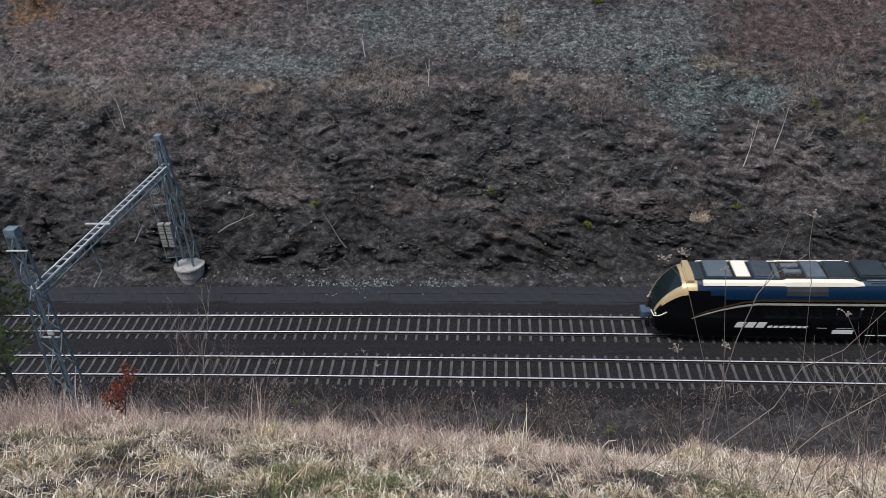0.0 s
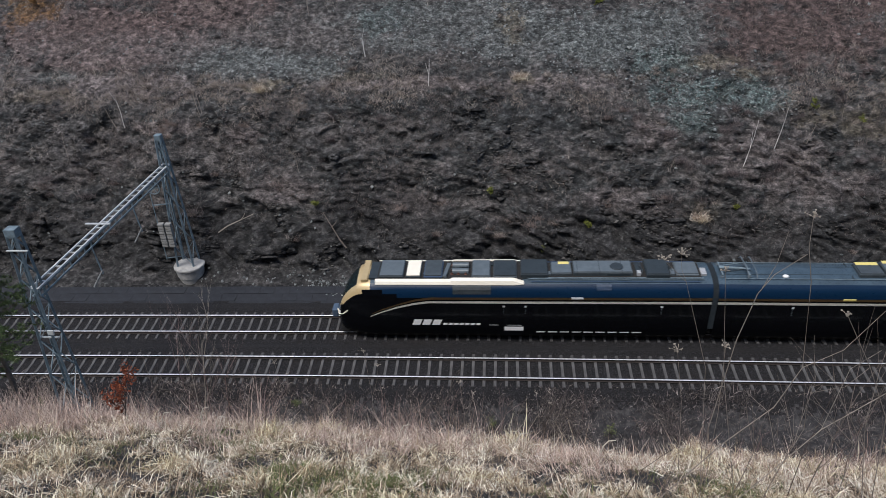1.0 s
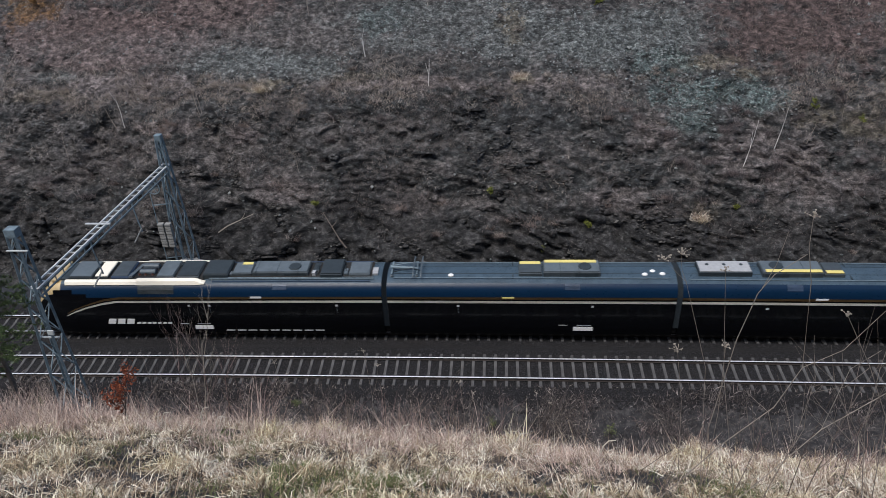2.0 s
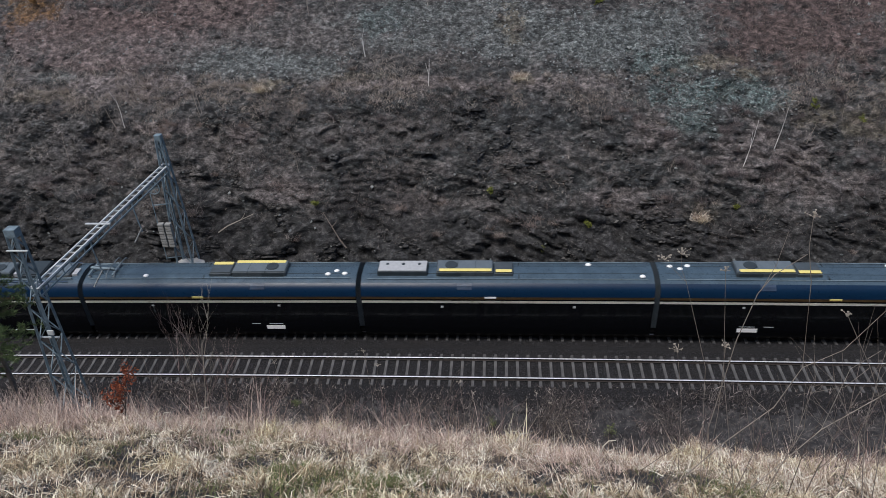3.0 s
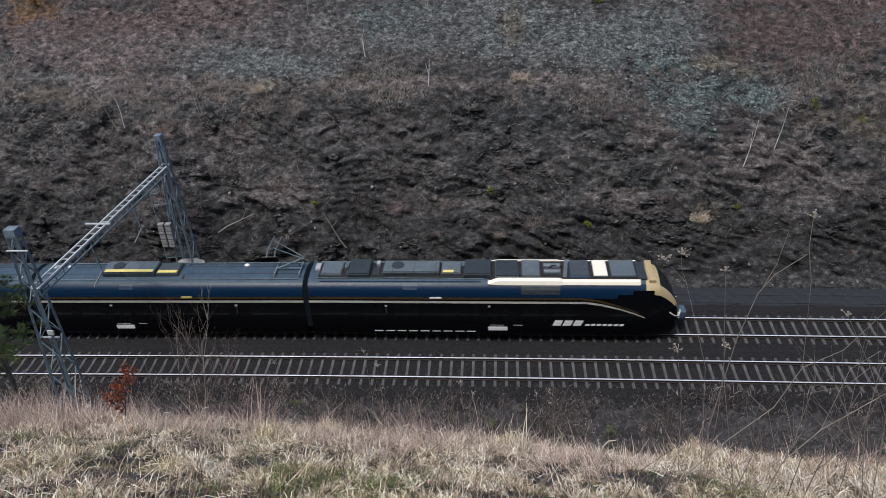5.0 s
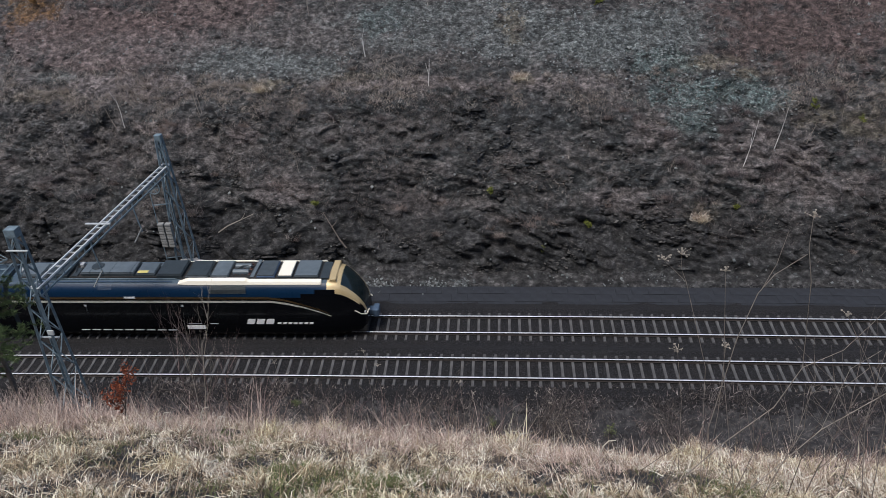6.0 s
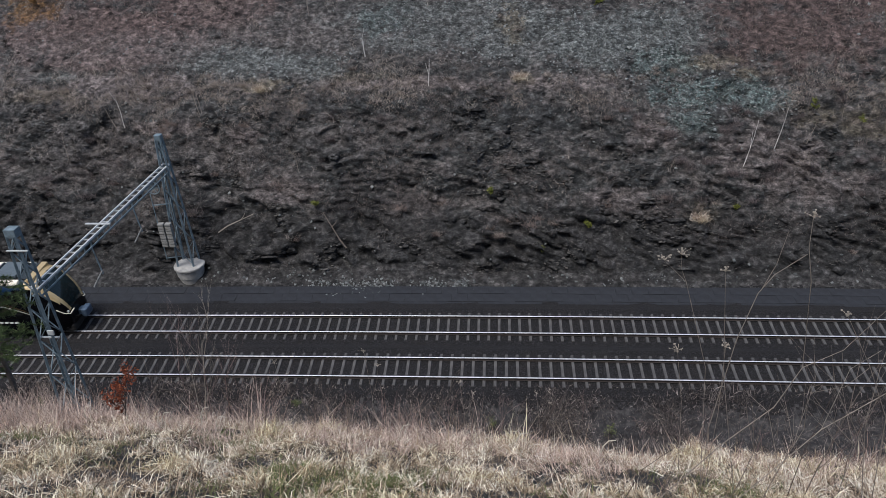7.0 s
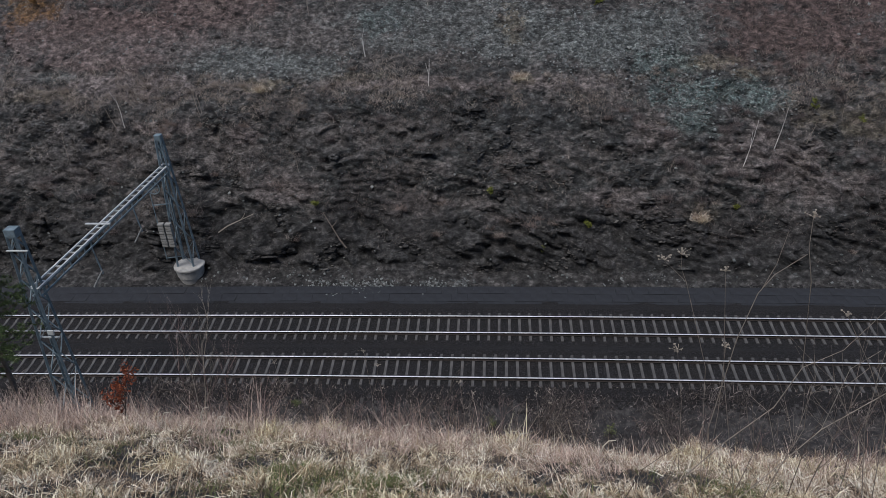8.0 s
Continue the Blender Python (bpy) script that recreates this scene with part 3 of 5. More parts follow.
def mid_car(u0, u1, ac, flip, lamp, amber, marks, door, spans, domes):
    rows = [(u, RING) for u in (u0 + 0.15, (u0 + u1) / 2, u1 - 0.15)]
    skins = loft(rows, lambda i, j: {"roof": "roof", "shoulder": "shoulder"}.get(column(j), "body"))
    car = part("middle_car", skins["body"], M_BLACK, TRAIN, "glossy black articulated middle car", True)
    part("roof_skin", skins["roof"], M_ROOF, car, "blue-grey roof", True)
    part("cove_panel", skins["shoulder"], M_SHOULDER, car, "rounded black roof edge tinted blue for the reflected sky", True)
    dress(car, u0 + 0.16, u1 - 0.16, lamp, amber)
    air_conditioner(car, ac[0], ac[1], flip)
    a, b = ac[1], ac[2]
    end = roof_case(car, "condenser_case", min(a, b), max(a, b), M_BOX, 0.56, 4.12, "grey case with a yellow top edge")
    for side in (-1, 1):
        if side < 0:
            part("marking", boxed(min(a, b) + 0.12, max(a, b) - 0.1, -0.52, -0.26, 4.122, 4.134), M_YELLOW, end)
        m = (ac[0] + ac[1]) / 2
        part("side_hatch", shoulder_panel(m - 0.4, m + 0.4, side), M_NAVY, car)
    door_and_marks(car, door, door is not None and abs(door) > 4, marks) if door is not None else [door_marks_only(car, marks)]
    windows(car, spans)
    for u, v in domes:
        roof_light(car, u, v)
    for v, z in ((0.74, 3.90), (-0.80, 3.86)):
        part("roof_pipe", tube(bmesh.new(), [(u0 + 0.5, v, z), ((u0 + u1) / 2, v, z), (u1 - 0.5, v, z)], 0.022, 0.022, 6), M_GALV, car)
    for u in (ac[0] + 1.2, ac[0] + 2.2):
        part("case_seam", boxed(u - 0.012, u + 0.012, -0.595, 0.595, 3.80, 4.208), M_DARKBOX, car)
    part("roof_step", boxed(ac[2] + 0.25, ac[2] + 0.32, -0.75, 0.75, 3.80, 3.90), M_DARKBOX, car)
    for v in (-0.35, 0.35):
        part("roof_seam", boxed(u0 + 0.5, u1 - 0.5, v - 0.012, v + 0.012, 3.87, 3.918), M_DARKBOX, car)
    return car


def door_marks_only(car, marks):
    for side in (-1, 1):
        for u in marks:
            part("lettering", panel(u - 0.08, u + 0.08, 2.33, 2.46, side, 0.012), M_GALVL, car)


def dress(car, a, b, lamp, amber, curve=None):
    """Stripes along both sides, and the lamp in the upper one."""
    for side in (-1, 1):
        lo, hi = [(a, 2.66), (b, 2.66)], [(a, 2.82), (b, 2.82)]
        lo2, hi2 = [(a, 2.92), (b, 2.92)], [(a, 3.07), (b, 3.07)]
        if curve:
            lo = lo[:1] + [(39.7, 2.67), (40.6, 2.52), (41.6, 2.25), (42.4, 1.95), (43.0, 1.68)]
            hi = hi[:1] + [(39.7, 2.81), (40.6, 2.66), (41.6, 2.36), (42.4, 2.04), (43.0, 1.73)]
            lo2 = lo2[:1] + [(39.5, 2.92), (40.4, 2.80), (41.4, 2.50), (42.3, 2.16), (42.9, 1.86)]
            hi2 = hi2[:1] + [(39.5, 3.07), (40.4, 2.93), (41.4, 2.60), (42.3, 2.24), (42.9, 1.90)]
        part("stripe", flat_strip(lo, hi, side), M_STRIPE, car, "cream stripe")
        part("stripe", flat_strip(lo2, hi2, side), M_DULLGOLD, car, "dull gold stripe")
        part("side_lamp", panel(lamp - 0.32, lamp + 0.32, 2.98, 3.08, side, 0.012), M_YELLOW if amber else M_WHITE, car)


def end_car():
    us = sorted([24.36, 30.0, 36.0, 42.2] + [a[0] for a in NOSE])
    rows = []
    for u in us:
        top, hw, bot = (float(np.interp(u, [a[0] for a in NOSE], [a[k] for a in NOSE])) for k in (1, 2, 3))
        rows.append((u, [(v * hw / 1.41, bot + (w - 0.28) / (3.86 - 0.28) * (top - bot)) for v, w in RING]))

    def classify(i, j):
        u = (us[i] + us[i + 1]) / 2
        c = column(j)
        w = (RING[j][1] + RING[(j + 1) % NR][1]) / 2
        if c == "side" or (u > 41.5 and w < 3.3) or (u > 42.3 and w < 3.5 and u < 43.4) or (u > 42.9 and w < 3.5 and not 43.4 < u < 44.5):
            return "body"
        if u < 42.9:
            return "roof" if c == "roof" else "cove"
        if u < 43.6:
            return "cap"
        if c == "shoulder":
            return ("cheek_a" if RING[j][0] < 0 else "cheek_b") if u < 44.88 else "body"
        return "windshield" if u < 44.88 else "body"
    skins = loft(rows, classify)
    car = part("end_car", skins["body"], M_BLACK, TRAIN, "glossy black streamlined end car with gold nose", True)
    part("roof_skin", skins["roof"], M_ROOF, car, "blue-grey roof", True)
    part("cove_panel", skins["cove"], M_SHOULDER, car, "rounded black roof edge tinted blue for the reflected sky", True)
    part("nose_cap", skins["cap"], M_GOLD, car, "gold nose cap", True)
    for key in ("cheek_a", "cheek_b"):
        part("nose_frame", skins[key], M_GOLD, car, "gold windscreen surround", True)
    part("windscreen", skins["windshield"], M_SCREEN, car, "raked dark windscreen", True)
    dress(car, 24.37, 42, 31.5, False, True)
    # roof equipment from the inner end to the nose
    # flat dark plates added on the roof as shade in the gaps between cases
    part("gap_shade", boxed(34.5, 42.6, -0.85, 0.85, 3.76, 3.94), M_UNDER, car, "dark plate for the shade between the roof fairings")
    part("gap_shade", boxed(24.9, 34.3, -0.70, 0.70, 3.76, 3.94), M_UNDER, car, "dark plate for the shade under the roof equipment")
    roof_case(car, "equipment_case", 25.0, 26.25, M_LIGHTBOX, 0.60, 4.10, "pale grey equipment case")
    roof_case(car, "resistor_case", 26.55, 27.85, M_DARKBOX, 0.74, 4.18, "dark slate equipment case")
    air_conditioner(car, 28.5, 31.75, False, False)
    e = roof_case(car, "condenser_case", 31.75, 32.95, M_BOX, 0.56, 4.12, "grey case with a yellow top edge", M_LIGHTBOX)
    for side in (-1, 1):
        if side < 0:
            part("marking", boxed(31.9, 32.5, -0.52, -0.28, 4.122, 4.134), M_YELLOW, e)
        part("side_hatch", shoulder_panel(29.7, 30.5, side), M_NAVY, car)
        part("side_vent", shoulder_panel(36.2, 38.3, side, 3.36, 3.76), M_BOX, car, "grey ribbed vent panel")
        part("roof_fairing", fairing(34.4, 42.6, side), M_CREAM, car, "cream roof fairing")
        part("rail", boxed(25.0, 34.0, *sorted((side * 0.93, side * 0.96)), 3.80, 3.84), M_NAVY, car)
    roof_case(car, "resistor_case", 33.05, 34.6, M_DARKBOX, 0.74, 4.18, "dark slate equipment case")
    roof_case(car, "converter_case", 34.75, 36.1, M_BOX, 0.79, 4.10, "grey converter case", M_DARKBOX)
    roof_case(car, "converter_case", 36.2, 37.3, M_BOX, 0.79, 4.10, "grey converter case", M_LIGHTBOX)
    for u in (37.6, 38.0, 38.35):
        for y in (-0.40, 0.05, 0.45):
            part("insulator", turned(SHEDS, u, y, 3.82), M_COPPER, car)
    part("cable_duct", bar(bmesh.new(), (38.55, -0.85, 3.86), (38.75, 0.8, 4.05), 0.20, 0.12), M_LIGHTBOX, car)
    bm = bmesh.new()
    tube(bm, [(37.4, -0.2, 4.0), (37.9, 0.1, 4.18), (38.5, 0.2, 4.1)], 0.03, 0.03)
    part("cable", bm, M_DARKBOX, car)
    roof_case(car, "brake_case", 38.85, 39.95, M_NAVY, 0.79, 4.10, "navy equipment case", M_BOX)
    roof_case(car, "horn_case", 40.05, 40.95, M_DARKBOX, 0.79, 4.10, "dark case with a cream lid", M_CREAM)
    roof_case(car, "cab_cooler", 41.0, 42.45, M_DARKBOX, 0.79, 4.10, "grey cab air conditioner", M_LIGHTBOX)
    for k, (u, v, w, d, h) in enumerate(((26.4, 0.3, 0.22, 0.5, 0.22), (28.15, -0.2, 0.35, 0.8, 0.16), (28.2, 0.45, 0.2, 0.3, 0.30), (33.0, 0.4, 0.12, 0.3, 0.2), (36.15, -0.5, 0.1, 0.3, 0.2), (24.75, 0.2, 0.3, 0.6, 0.18))):
        part("junction_box", boxed(u - w / 2, u + w / 2, v - d / 2, v + d / 2, 3.78, 3.84 + h, bevel=0.02), (M_LIGHTBOX, M_DARKBOX, M_PALELID)[k % 3], car)
    for v, z in ((0.72, 3.92), (-0.74, 3.88), (0.8, 3.90)):
        part("roof_pipe", tube(bmesh.new(), [(24.8, v, z), (28.4, v, z), (28.9, v + 0.02, z), (34.2, v, z)], 0.025, 0.025, 6), M_GALV, car)
    for u in (28.0, 26.45, 37.5):
        part("cable", tube(bmesh.new(), [(u, -0.55, 3.84), (u + 0.1, -0.2, 4.05), (u - 0.05, 0.25, 4.08), (u + 0.1, 0.55, 3.86)], 0.028, 0.028, 6), M_DARKBOX, car)
    for u in (29.1, 30.3, 31.5):
        part("case_seam", boxed(u - 0.012, u + 0.012, -0.595, 0.595, 3.80, 4.208), M_DARKBOX, car)
    door_and_marks(car, 34.95, True, {-1: (34.45, 28.7), 1: (35.5, 34.3, 26.95)})
    windows(car, ((25.0, 26.5), (27.2, 28.7), (29.1, 30.6), (31.0, 32.5), (32.8, 33.9), (36.2, 37.6), (38.0, 39.2), (41.2, 42.4)))
    for side in (-1, 1):
        d = -side          # the emblem reads the same way on both sides
        base = 40.70 if side > 0 else 37.97
        for k in range(3):
            u = base + (0.56 * k if side < 0 else -0.56 * k - 0.48)
            part("emblem", panel(u, u + 0.44, 1.13, 1.50, side, 0.012, 0.02, 0.14 * d), M_WHITE, car, "plain white slanted emblem shape")
        for k in range(7):
            u = (39.77 + 0.31 * k) if side < 0 else (38.70 - 0.31 * k)
            part("emblem", panel(u, u + 0.22, 1.13, 1.26, side, 0.012, 0.02, 0.05 * d), M_WHITE, car, "plain white slanted emblem shape")
        for k in range(9):
            u = 27.9 + 0.66 * k
            part("lettering", panel(u, u + 0.5, 0.62, 0.66, side, 0.0, 0.03), M_GALVL, car)
    part("roof_recess", boxed(42.5, 43.0, -0.78, 0.78, 3.76, 3.945, bevel=0.02), M_DARKBOX, car)
    part("cap_ridge", boxed(43.05, 43.42, -0.95, 0.95, 3.74, 3.96, bevel=0.05), M_GOLD, car, "raised gold ridge over the windscreen")
    for v in (-0.3, 0.25):
        part("air_tank", bar(bmesh.new(), (37.45, v, 4.02), (38.35, v, 4.02), 0.36, 0.36, 14), M_LIGHTBOX, car, "grey cylinder on the roof")
    # lamps and coupler at the front
    for side in (-1, 1):
        bm = boxed(44.45, 44.88, *sorted((side * 0.62, side * 0.99)), 1.58, 1.75, bevel=0.05)
        part("headlight", bm, M_WHITE, car, "white headlight strip")
        bm = bmesh.new()
        tube(bm, [(44.32, side * 1.18, 1.95), (44.66, side * 1.07, 1.62), (44.92, side * 0.92, 1.50), (45.04, side * 0.6, 1.66)], 0.045, 0.03, 6)
        part("lamp_trim", bm, M_CREAM, car)
    bm = boxed(44.5, 45.25, -0.22, 0.22, 0.86, 1.22, bevel=0.06)
    box(bm, 45.15, 45.5, -0.34, 0.34, 0.78, 1.30, bevel=0.08)
    part("coupler", bm, M_COUPLER, car, "blue-grey automatic coupler")
    bm = boxed(43.6, 44.9, -1.0, 1.0, 0.18, 0.72, bevel=0.12)
    part("snow_plough", bm, M_UNDER, car)
    return car


TRAIN = thing("passenger_train", "black five-car articulated train with gold noses, on the far track", "train")


def along(u, turn=0.0):
    """A place on the train at u metres from its middle, in the train's space: it bends with the curve."""
    a = u / RAD
    return Matrix.Translation((RAD * math.sin(a), RAD * (math.cos(a) - 1), 0)) @ pose(0, 0, 0, 0, 0, turn - math.degrees(a)) @ Matrix.Translation((-u if turn == 0 else u, 0, 0))


REAR = end_car()
REAR.matrix_basis = along(34.4)
FRONT = copy_thing(REAR, along(-34.4, 180))
CAR_D = mid_car(8.15, 24.2, (12.3, 15.45, 16.8), False, 17.35, True, (12.75, 20.1), 13.2,
                ((8.9, 10.3), (10.8, 12.2), (14.6, 16.0), (16.4, 17.8), (18.2, 19.6), (21.0, 23.0)), ((9.0, 0.35), (9.5, 0.1), (9.95, 0.4), (20.5, 0.5)))
CAR_D.matrix_basis = along(16.2)
CAR_B = copy_thing(CAR_D, along(-16.2, 180))
CAR_C = mid_car(-8.15, 8.15, (-3.85, -0.65, 0.45), False, -0.83, False, (-3.5, 3.75), None,
                ((-7.2, -5.8), (-5.4, -4.0), (-3.0, -1.6), (-1.2, 0.2), (0.6, 2.0), (2.4, 3.4), (4.2, 5.6), (6.0, 7.4)), ((4.6, 0.5), (7.4, -0.6)))
case = roof_case(CAR_C, "battery_case", -7.15, -4.3, M_DARKBOX, 0.54, 4.20, "case with a pale perforated lid", M_PALELID)
for k in range(3):
    part("lid_vent", disc(bmesh.new(), -6.6 + 0.9 * k, 0.15, 4.202, 0.10, 0.02, 12), M_DARKBOX, case)

for u in (-24.2, -8.15, 8.15, 24.2):
    folds = []
    for k in range(13):
        g = 0.975 if k % 2 else 0.93
        folds.append((-0.162 + 0.027 * k, [(v * g, 0.9 + max(0, w - 0.9) * (g + 0.03)) for v, w in RING]))
    bm = loft(folds, lambda i, j: "body")["body"]
    ob = part("gangway_bellows", bm, M_RUBBER, TRAIN, "grey folded gangway bellows")
    ob.matrix_basis = along(u) @ Matrix.Translation((u, 0, 0))


def pantograph(u, away, raised):
    """Single-arm pantograph: base frame on insulators, lower arm, upper arm, collector head with two strips."""
    e = part("pantograph", boxed(-0.75, 0.75, -0.05, 0.05, 4.02, 4.07), M_GALV, TRAIN, "raised pantograph" if raised else "folded pantograph")
    e.matrix_basis = along(u) @ Matrix.Translation((u, 0, 0)) @ pose(0, 0, 0, 0, 0, away)
    for x in (-0.7, 0.7):
        part("base_beam", bar(bmesh.new(), (x, -0.62, 4.04), (x, 0.62, 4.04), 0.07), M_GALV, e)
        for y in (-0.55, 0.55):
            part("insulator", turned(SHEDS, x, y, 3.80), M_LIGHTBOX, e)
    knee = (0.95, 0.0, 4.75) if raised else (0.80, 0.0, 4.16)
    head = (-0.55, 0.0, 5.65) if raised else (-0.75, 0.0, 4.26)
    part("lower_arm", bar(bmesh.new(), (-0.55, 0, 4.08), knee, 0.11, 0.11, 8), M_GALV, e)
    bm = bmesh.new()
    bar(bm, (knee[0], -0.08, knee[2]), (head[0], -0.32, head[2]), 0.05, 0.05, 6)
    bar(bm, (knee[0], 0.08, knee[2]), (head[0], 0.32, head[2]), 0.05, 0.05, 6)
    part("upper_arm", bm, M_GALV, e)
    for x in (-0.22, 0.22):
        bm = bmesh.new()
        z = head[2] + 0.06
        tube(bm, [(head[0] + x, -0.98, z - 0.24), (head[0] + x, -0.80, z - 0.05), (head[0] + x, -0.5, z), (head[0] + x, 0.5, z), (head[0] + x, 0.80, z - 0.05), (head[0] + x, 0.98, z - 0.24)], 0.035, 0.035, 6)
        part("collector_strip", bm, M_LIGHTBOX, e)
    part("cable_loop", tube(bmesh.new(), [(0.6, 0.3, 4.0), (0.2, 0.5, 4.25), (-0.4, 0.4, 4.3), (-0.9, 0.2, 4.02)], 0.025, 0.025), M_DARKBOX, e)


pantograph(23.1, 0, True)
pantograph(-23.1, 180, False)

# bogies below the skirts, with turning wheelsets
AXLES = []


def wheelset_mesh():
    bm = bmesh.new()
    q = Matrix.Rotation(math.pi / 2, 4, "X")
    for r, d, y in ((0.43, 0.13, 0.75), (0.43, 0.13, -0.75), (0.46, 0.03, 0.69), (0.46, 0.03, -0.69), (0.08, 1.9, 0.0)):
        res = bmesh.ops.create_cone(bm, cap_ends=True, segments=20, radius1=r, radius2=r, depth=d, matrix=Matrix.Translation((0, y, 0)) @ q)
    me = bpy.data.meshes.new("wheelset")
    bm.to_mesh(me)
    bm.free()
    me.materials.append(M_RUST)
    return me


WHEELSET = wheelset_mesh()
for u in (-40.6, -24.2, -8.15, 8.15, 24.2, 40.6):
    bm = boxed(-1.75, 1.75, 0.90, 1.10, 0.38, 0.62, bevel=0.04)
    box(bm, -1.75, 1.75, -1.10, -0.90, 0.38, 0.62, bevel=0.04)
    box(bm, -0.35, 0.35, -0.9, 0.9, 0.40, 0.64, bevel=0.04)
    bogie = part("bogie", bm, M_UNDER, TRAIN, "dark steel bogie frame")
    bogie.matrix_basis = along(u) @ Matrix.Translation((u, 0, 0))
    for x in (-1.35, 1.35):
        ax = new("wheelset", WHEELSET)
        ax.parent = bogie
        ax.matrix_basis = pose(x, 0, 0.43)
        AXLES.append(ax)
TRAIN.matrix_basis = on_track(53.14)


# ---- the catenary portal ----
PORTAL = thing("catenary_portal", "grey-green lattice steel portal spanning both tracks", "catenary portal")


def lattice_mast(x, y, z0, z1, w0, w1, label):
    head = part("mast", boxed(-w1 - 0.07, w1 + 0.07, -w1 - 0.05, w1 + 0.05, z1 - 0.42, z1, bevel=0.03), M_GALV, PORTAL, label)
    head.matrix_basis = pose(x, y, 0)

    def corner(k, z):
        w = w0 + (w1 - w0) * (z - z0) / (z1 - z0)
        sx, sy = ((-1, -1), (1, -1), (1, 1), (-1, 1))[k % 4]
        return Vector((sx * w, sy * w, z))
    for k in range(4):
        part("leg", bar(bmesh.new(), corner(k, z0), corner(k, z1 - 0.3), 0.11), M_GALV, head)
    zs = [z0 + 0.25]
    while zs[-1] < z1 - 1.0:
        zs.append(zs[-1] + 0.55 + 0.75 * (1 - (zs[-1] - z0) / (z1 - z0)))
    for i, (a, b) in enumerate(zip(zs, zs[1:])):
        for k in range(4):
            p, q = (corner(k, a), corner(k + 1, b)) if (i + k) % 2 else (corner(k + 1, a), corner(k, b))
            part("brace", bar(bmesh.new(), p, q, 0.055, 0.03), M_GALV, head)
    return head


NEAR_MAST = lattice_mast(-21.58, 27.0, ground_z(-21.58, 27.0) - 0.1, 10.7, 0.54, 0.19, "tapered lattice mast with a plate head")
FAR_MAST = lattice_mast(-21.2, 41.3, 0.54, 9.75, 0.54, 0.14, "tapered lattice mast on a concrete foot")


def portal_beam():
    a, b = Vector((-21.33, 26.75, 7.7)), Vector((-21.21, 41.5, 7.7))
    side = Vector((0.20, 0, 0))
    bm = bmesh.new()
    for sx in (-1, 1):
        bar(bm, a + side * sx, b + side * sx, 0.08)
    beam = part("beam", bm, M_GALVL, PORTAL, "pale lattice cross beam")
    # members below the top chords get the darker steel so they look shadowed
    for sx in (-1, 1):
        low = side * sx + Vector((0, 0, -0.42))
        part("lower_chord", bar(bmesh.new(), a + low, b + low, 0.07), M_GALV, beam, "lower chord in a darker grey for shade")
    n = 22
    for k in range(n + 1):
        p = a.lerp(b, k / n)
        part("rung", bar(bmesh.new(), p - side, p + side, 0.07, 0.04), M_GALVL, beam)
        part("strut", bar(bmesh.new(), p + side, p + side + Vector((0, 0, -0.42)), 0.04), M_GALV, beam)
        if k < n:
            p2 = a.lerp(b, (k + 1) / n)
            part("diagonal", bar(bmesh.new(), p - side, p2 - side + Vector((0, 0, -0.42)), 0.04), M_GALV, beam)
    part("cross_arm", bar(bmesh.new(), a.lerp(b, 0.43) + Vector((-0.9, 0, 0.06)), a.lerp(b, 0.43) + Vector((0.5, 0, 0.06)), 0.12, 0.08), M_GALVL, beam)
    return beam


BEAM = portal_beam()
# drop arm and registration tube for the contact line over the far track
for y, track in ((31.6, 0), (36.4, 1)):
    bm = bmesh.new()
    bar(bm, (-21.25, y, 7.3), (-21.05, y, 5.55), 0.06)
    part("drop_arm", bm, M_GALV, BEAM)
    part("steady_arm", bar(bmesh.new(), (-21.05, y, 5.75), (-21.0, y - 1.15, 5.45), 0.06), M_CONC, BEAM, "pale insulated steady arm")
# tension weights, their guide and the wheel on the far mast
for x in (-22.0, -21.52):
    for k in range(9):
        part("tension_weight", boxed(x - 0.19, x + 0.19, 40.27, 40.58, 2.35 + 0.19 * k, 2.505 + 0.19 * k, bevel=0.02), M_WEIGHT, PORTAL, "pale concrete tension weight")
for x in (-22.3, -21.2):
    part("weight_guide", bar(bmesh.new(), (x, 40.62, 1.2), (x, 40.62, 6.0), 0.05), M_GALV, PORTAL)
for z in (1.3, 5.2):
    part("guide_bracket", bar(bmesh.new(), (-22.35, 40.65, z), (-21.2, 40.95, z), 0.06), M_GALV, PORTAL)
bm = bmesh.new()
for k in range(20):
    a0, a1 = math.tau * k / 20, math.tau * (k + 1) / 20
    bar(bm, (-22.0 + 0.42 * math.cos(a0), 40.6, 6.45 + 0.42 * math.sin(a0)), (-22.0 + 0.42 * math.cos(a1), 40.6, 6.45 + 0.42 * math.sin(a1)), 0.05)
for k in range(3):
    a0 = math.tau * k / 6
    bar(bm, (-22.0 + 0.42 * math.cos(a0), 40.6, 6.45 + 0.42 * math.sin(a0)), (-22.0 - 0.42 * math.cos(a0), 40.6, 6.45 - 0.42 * math.sin(a0)), 0.035)
part("tension_wheel", bm, M_GALV, PORTAL)
part("sign_bracket", boxed(-21.2, -20.9, 26.36, 26.44, 5.35, 5.6, bevel=0.015), M_GALVL, PORTAL)
for z in (9.7, 5.0):
    part("step_bracket", bar(bmesh.new(), (-21.95, 26.7, z), (-20.95, 26.7, z), 0.10, 0.05), M_GALVL, PORTAL)


def foundation(x, y, z):
    bm = turned([(0.66, -1.7), (0.80, -0.95), (0.84, -0.80), (0.865, -0.79), (0.95, -0.20), (0.985, -0.16), (1.02, -0.15), (1.02, -0.04), (0.98, 0.0), (0.60, 0.012)], 0, 0, 0, 32)
    for v in bm.verts:
        v.co.x *= 1.0 + 0.012 * math.sin(v.co.y * 7 + v.co.z * 3)
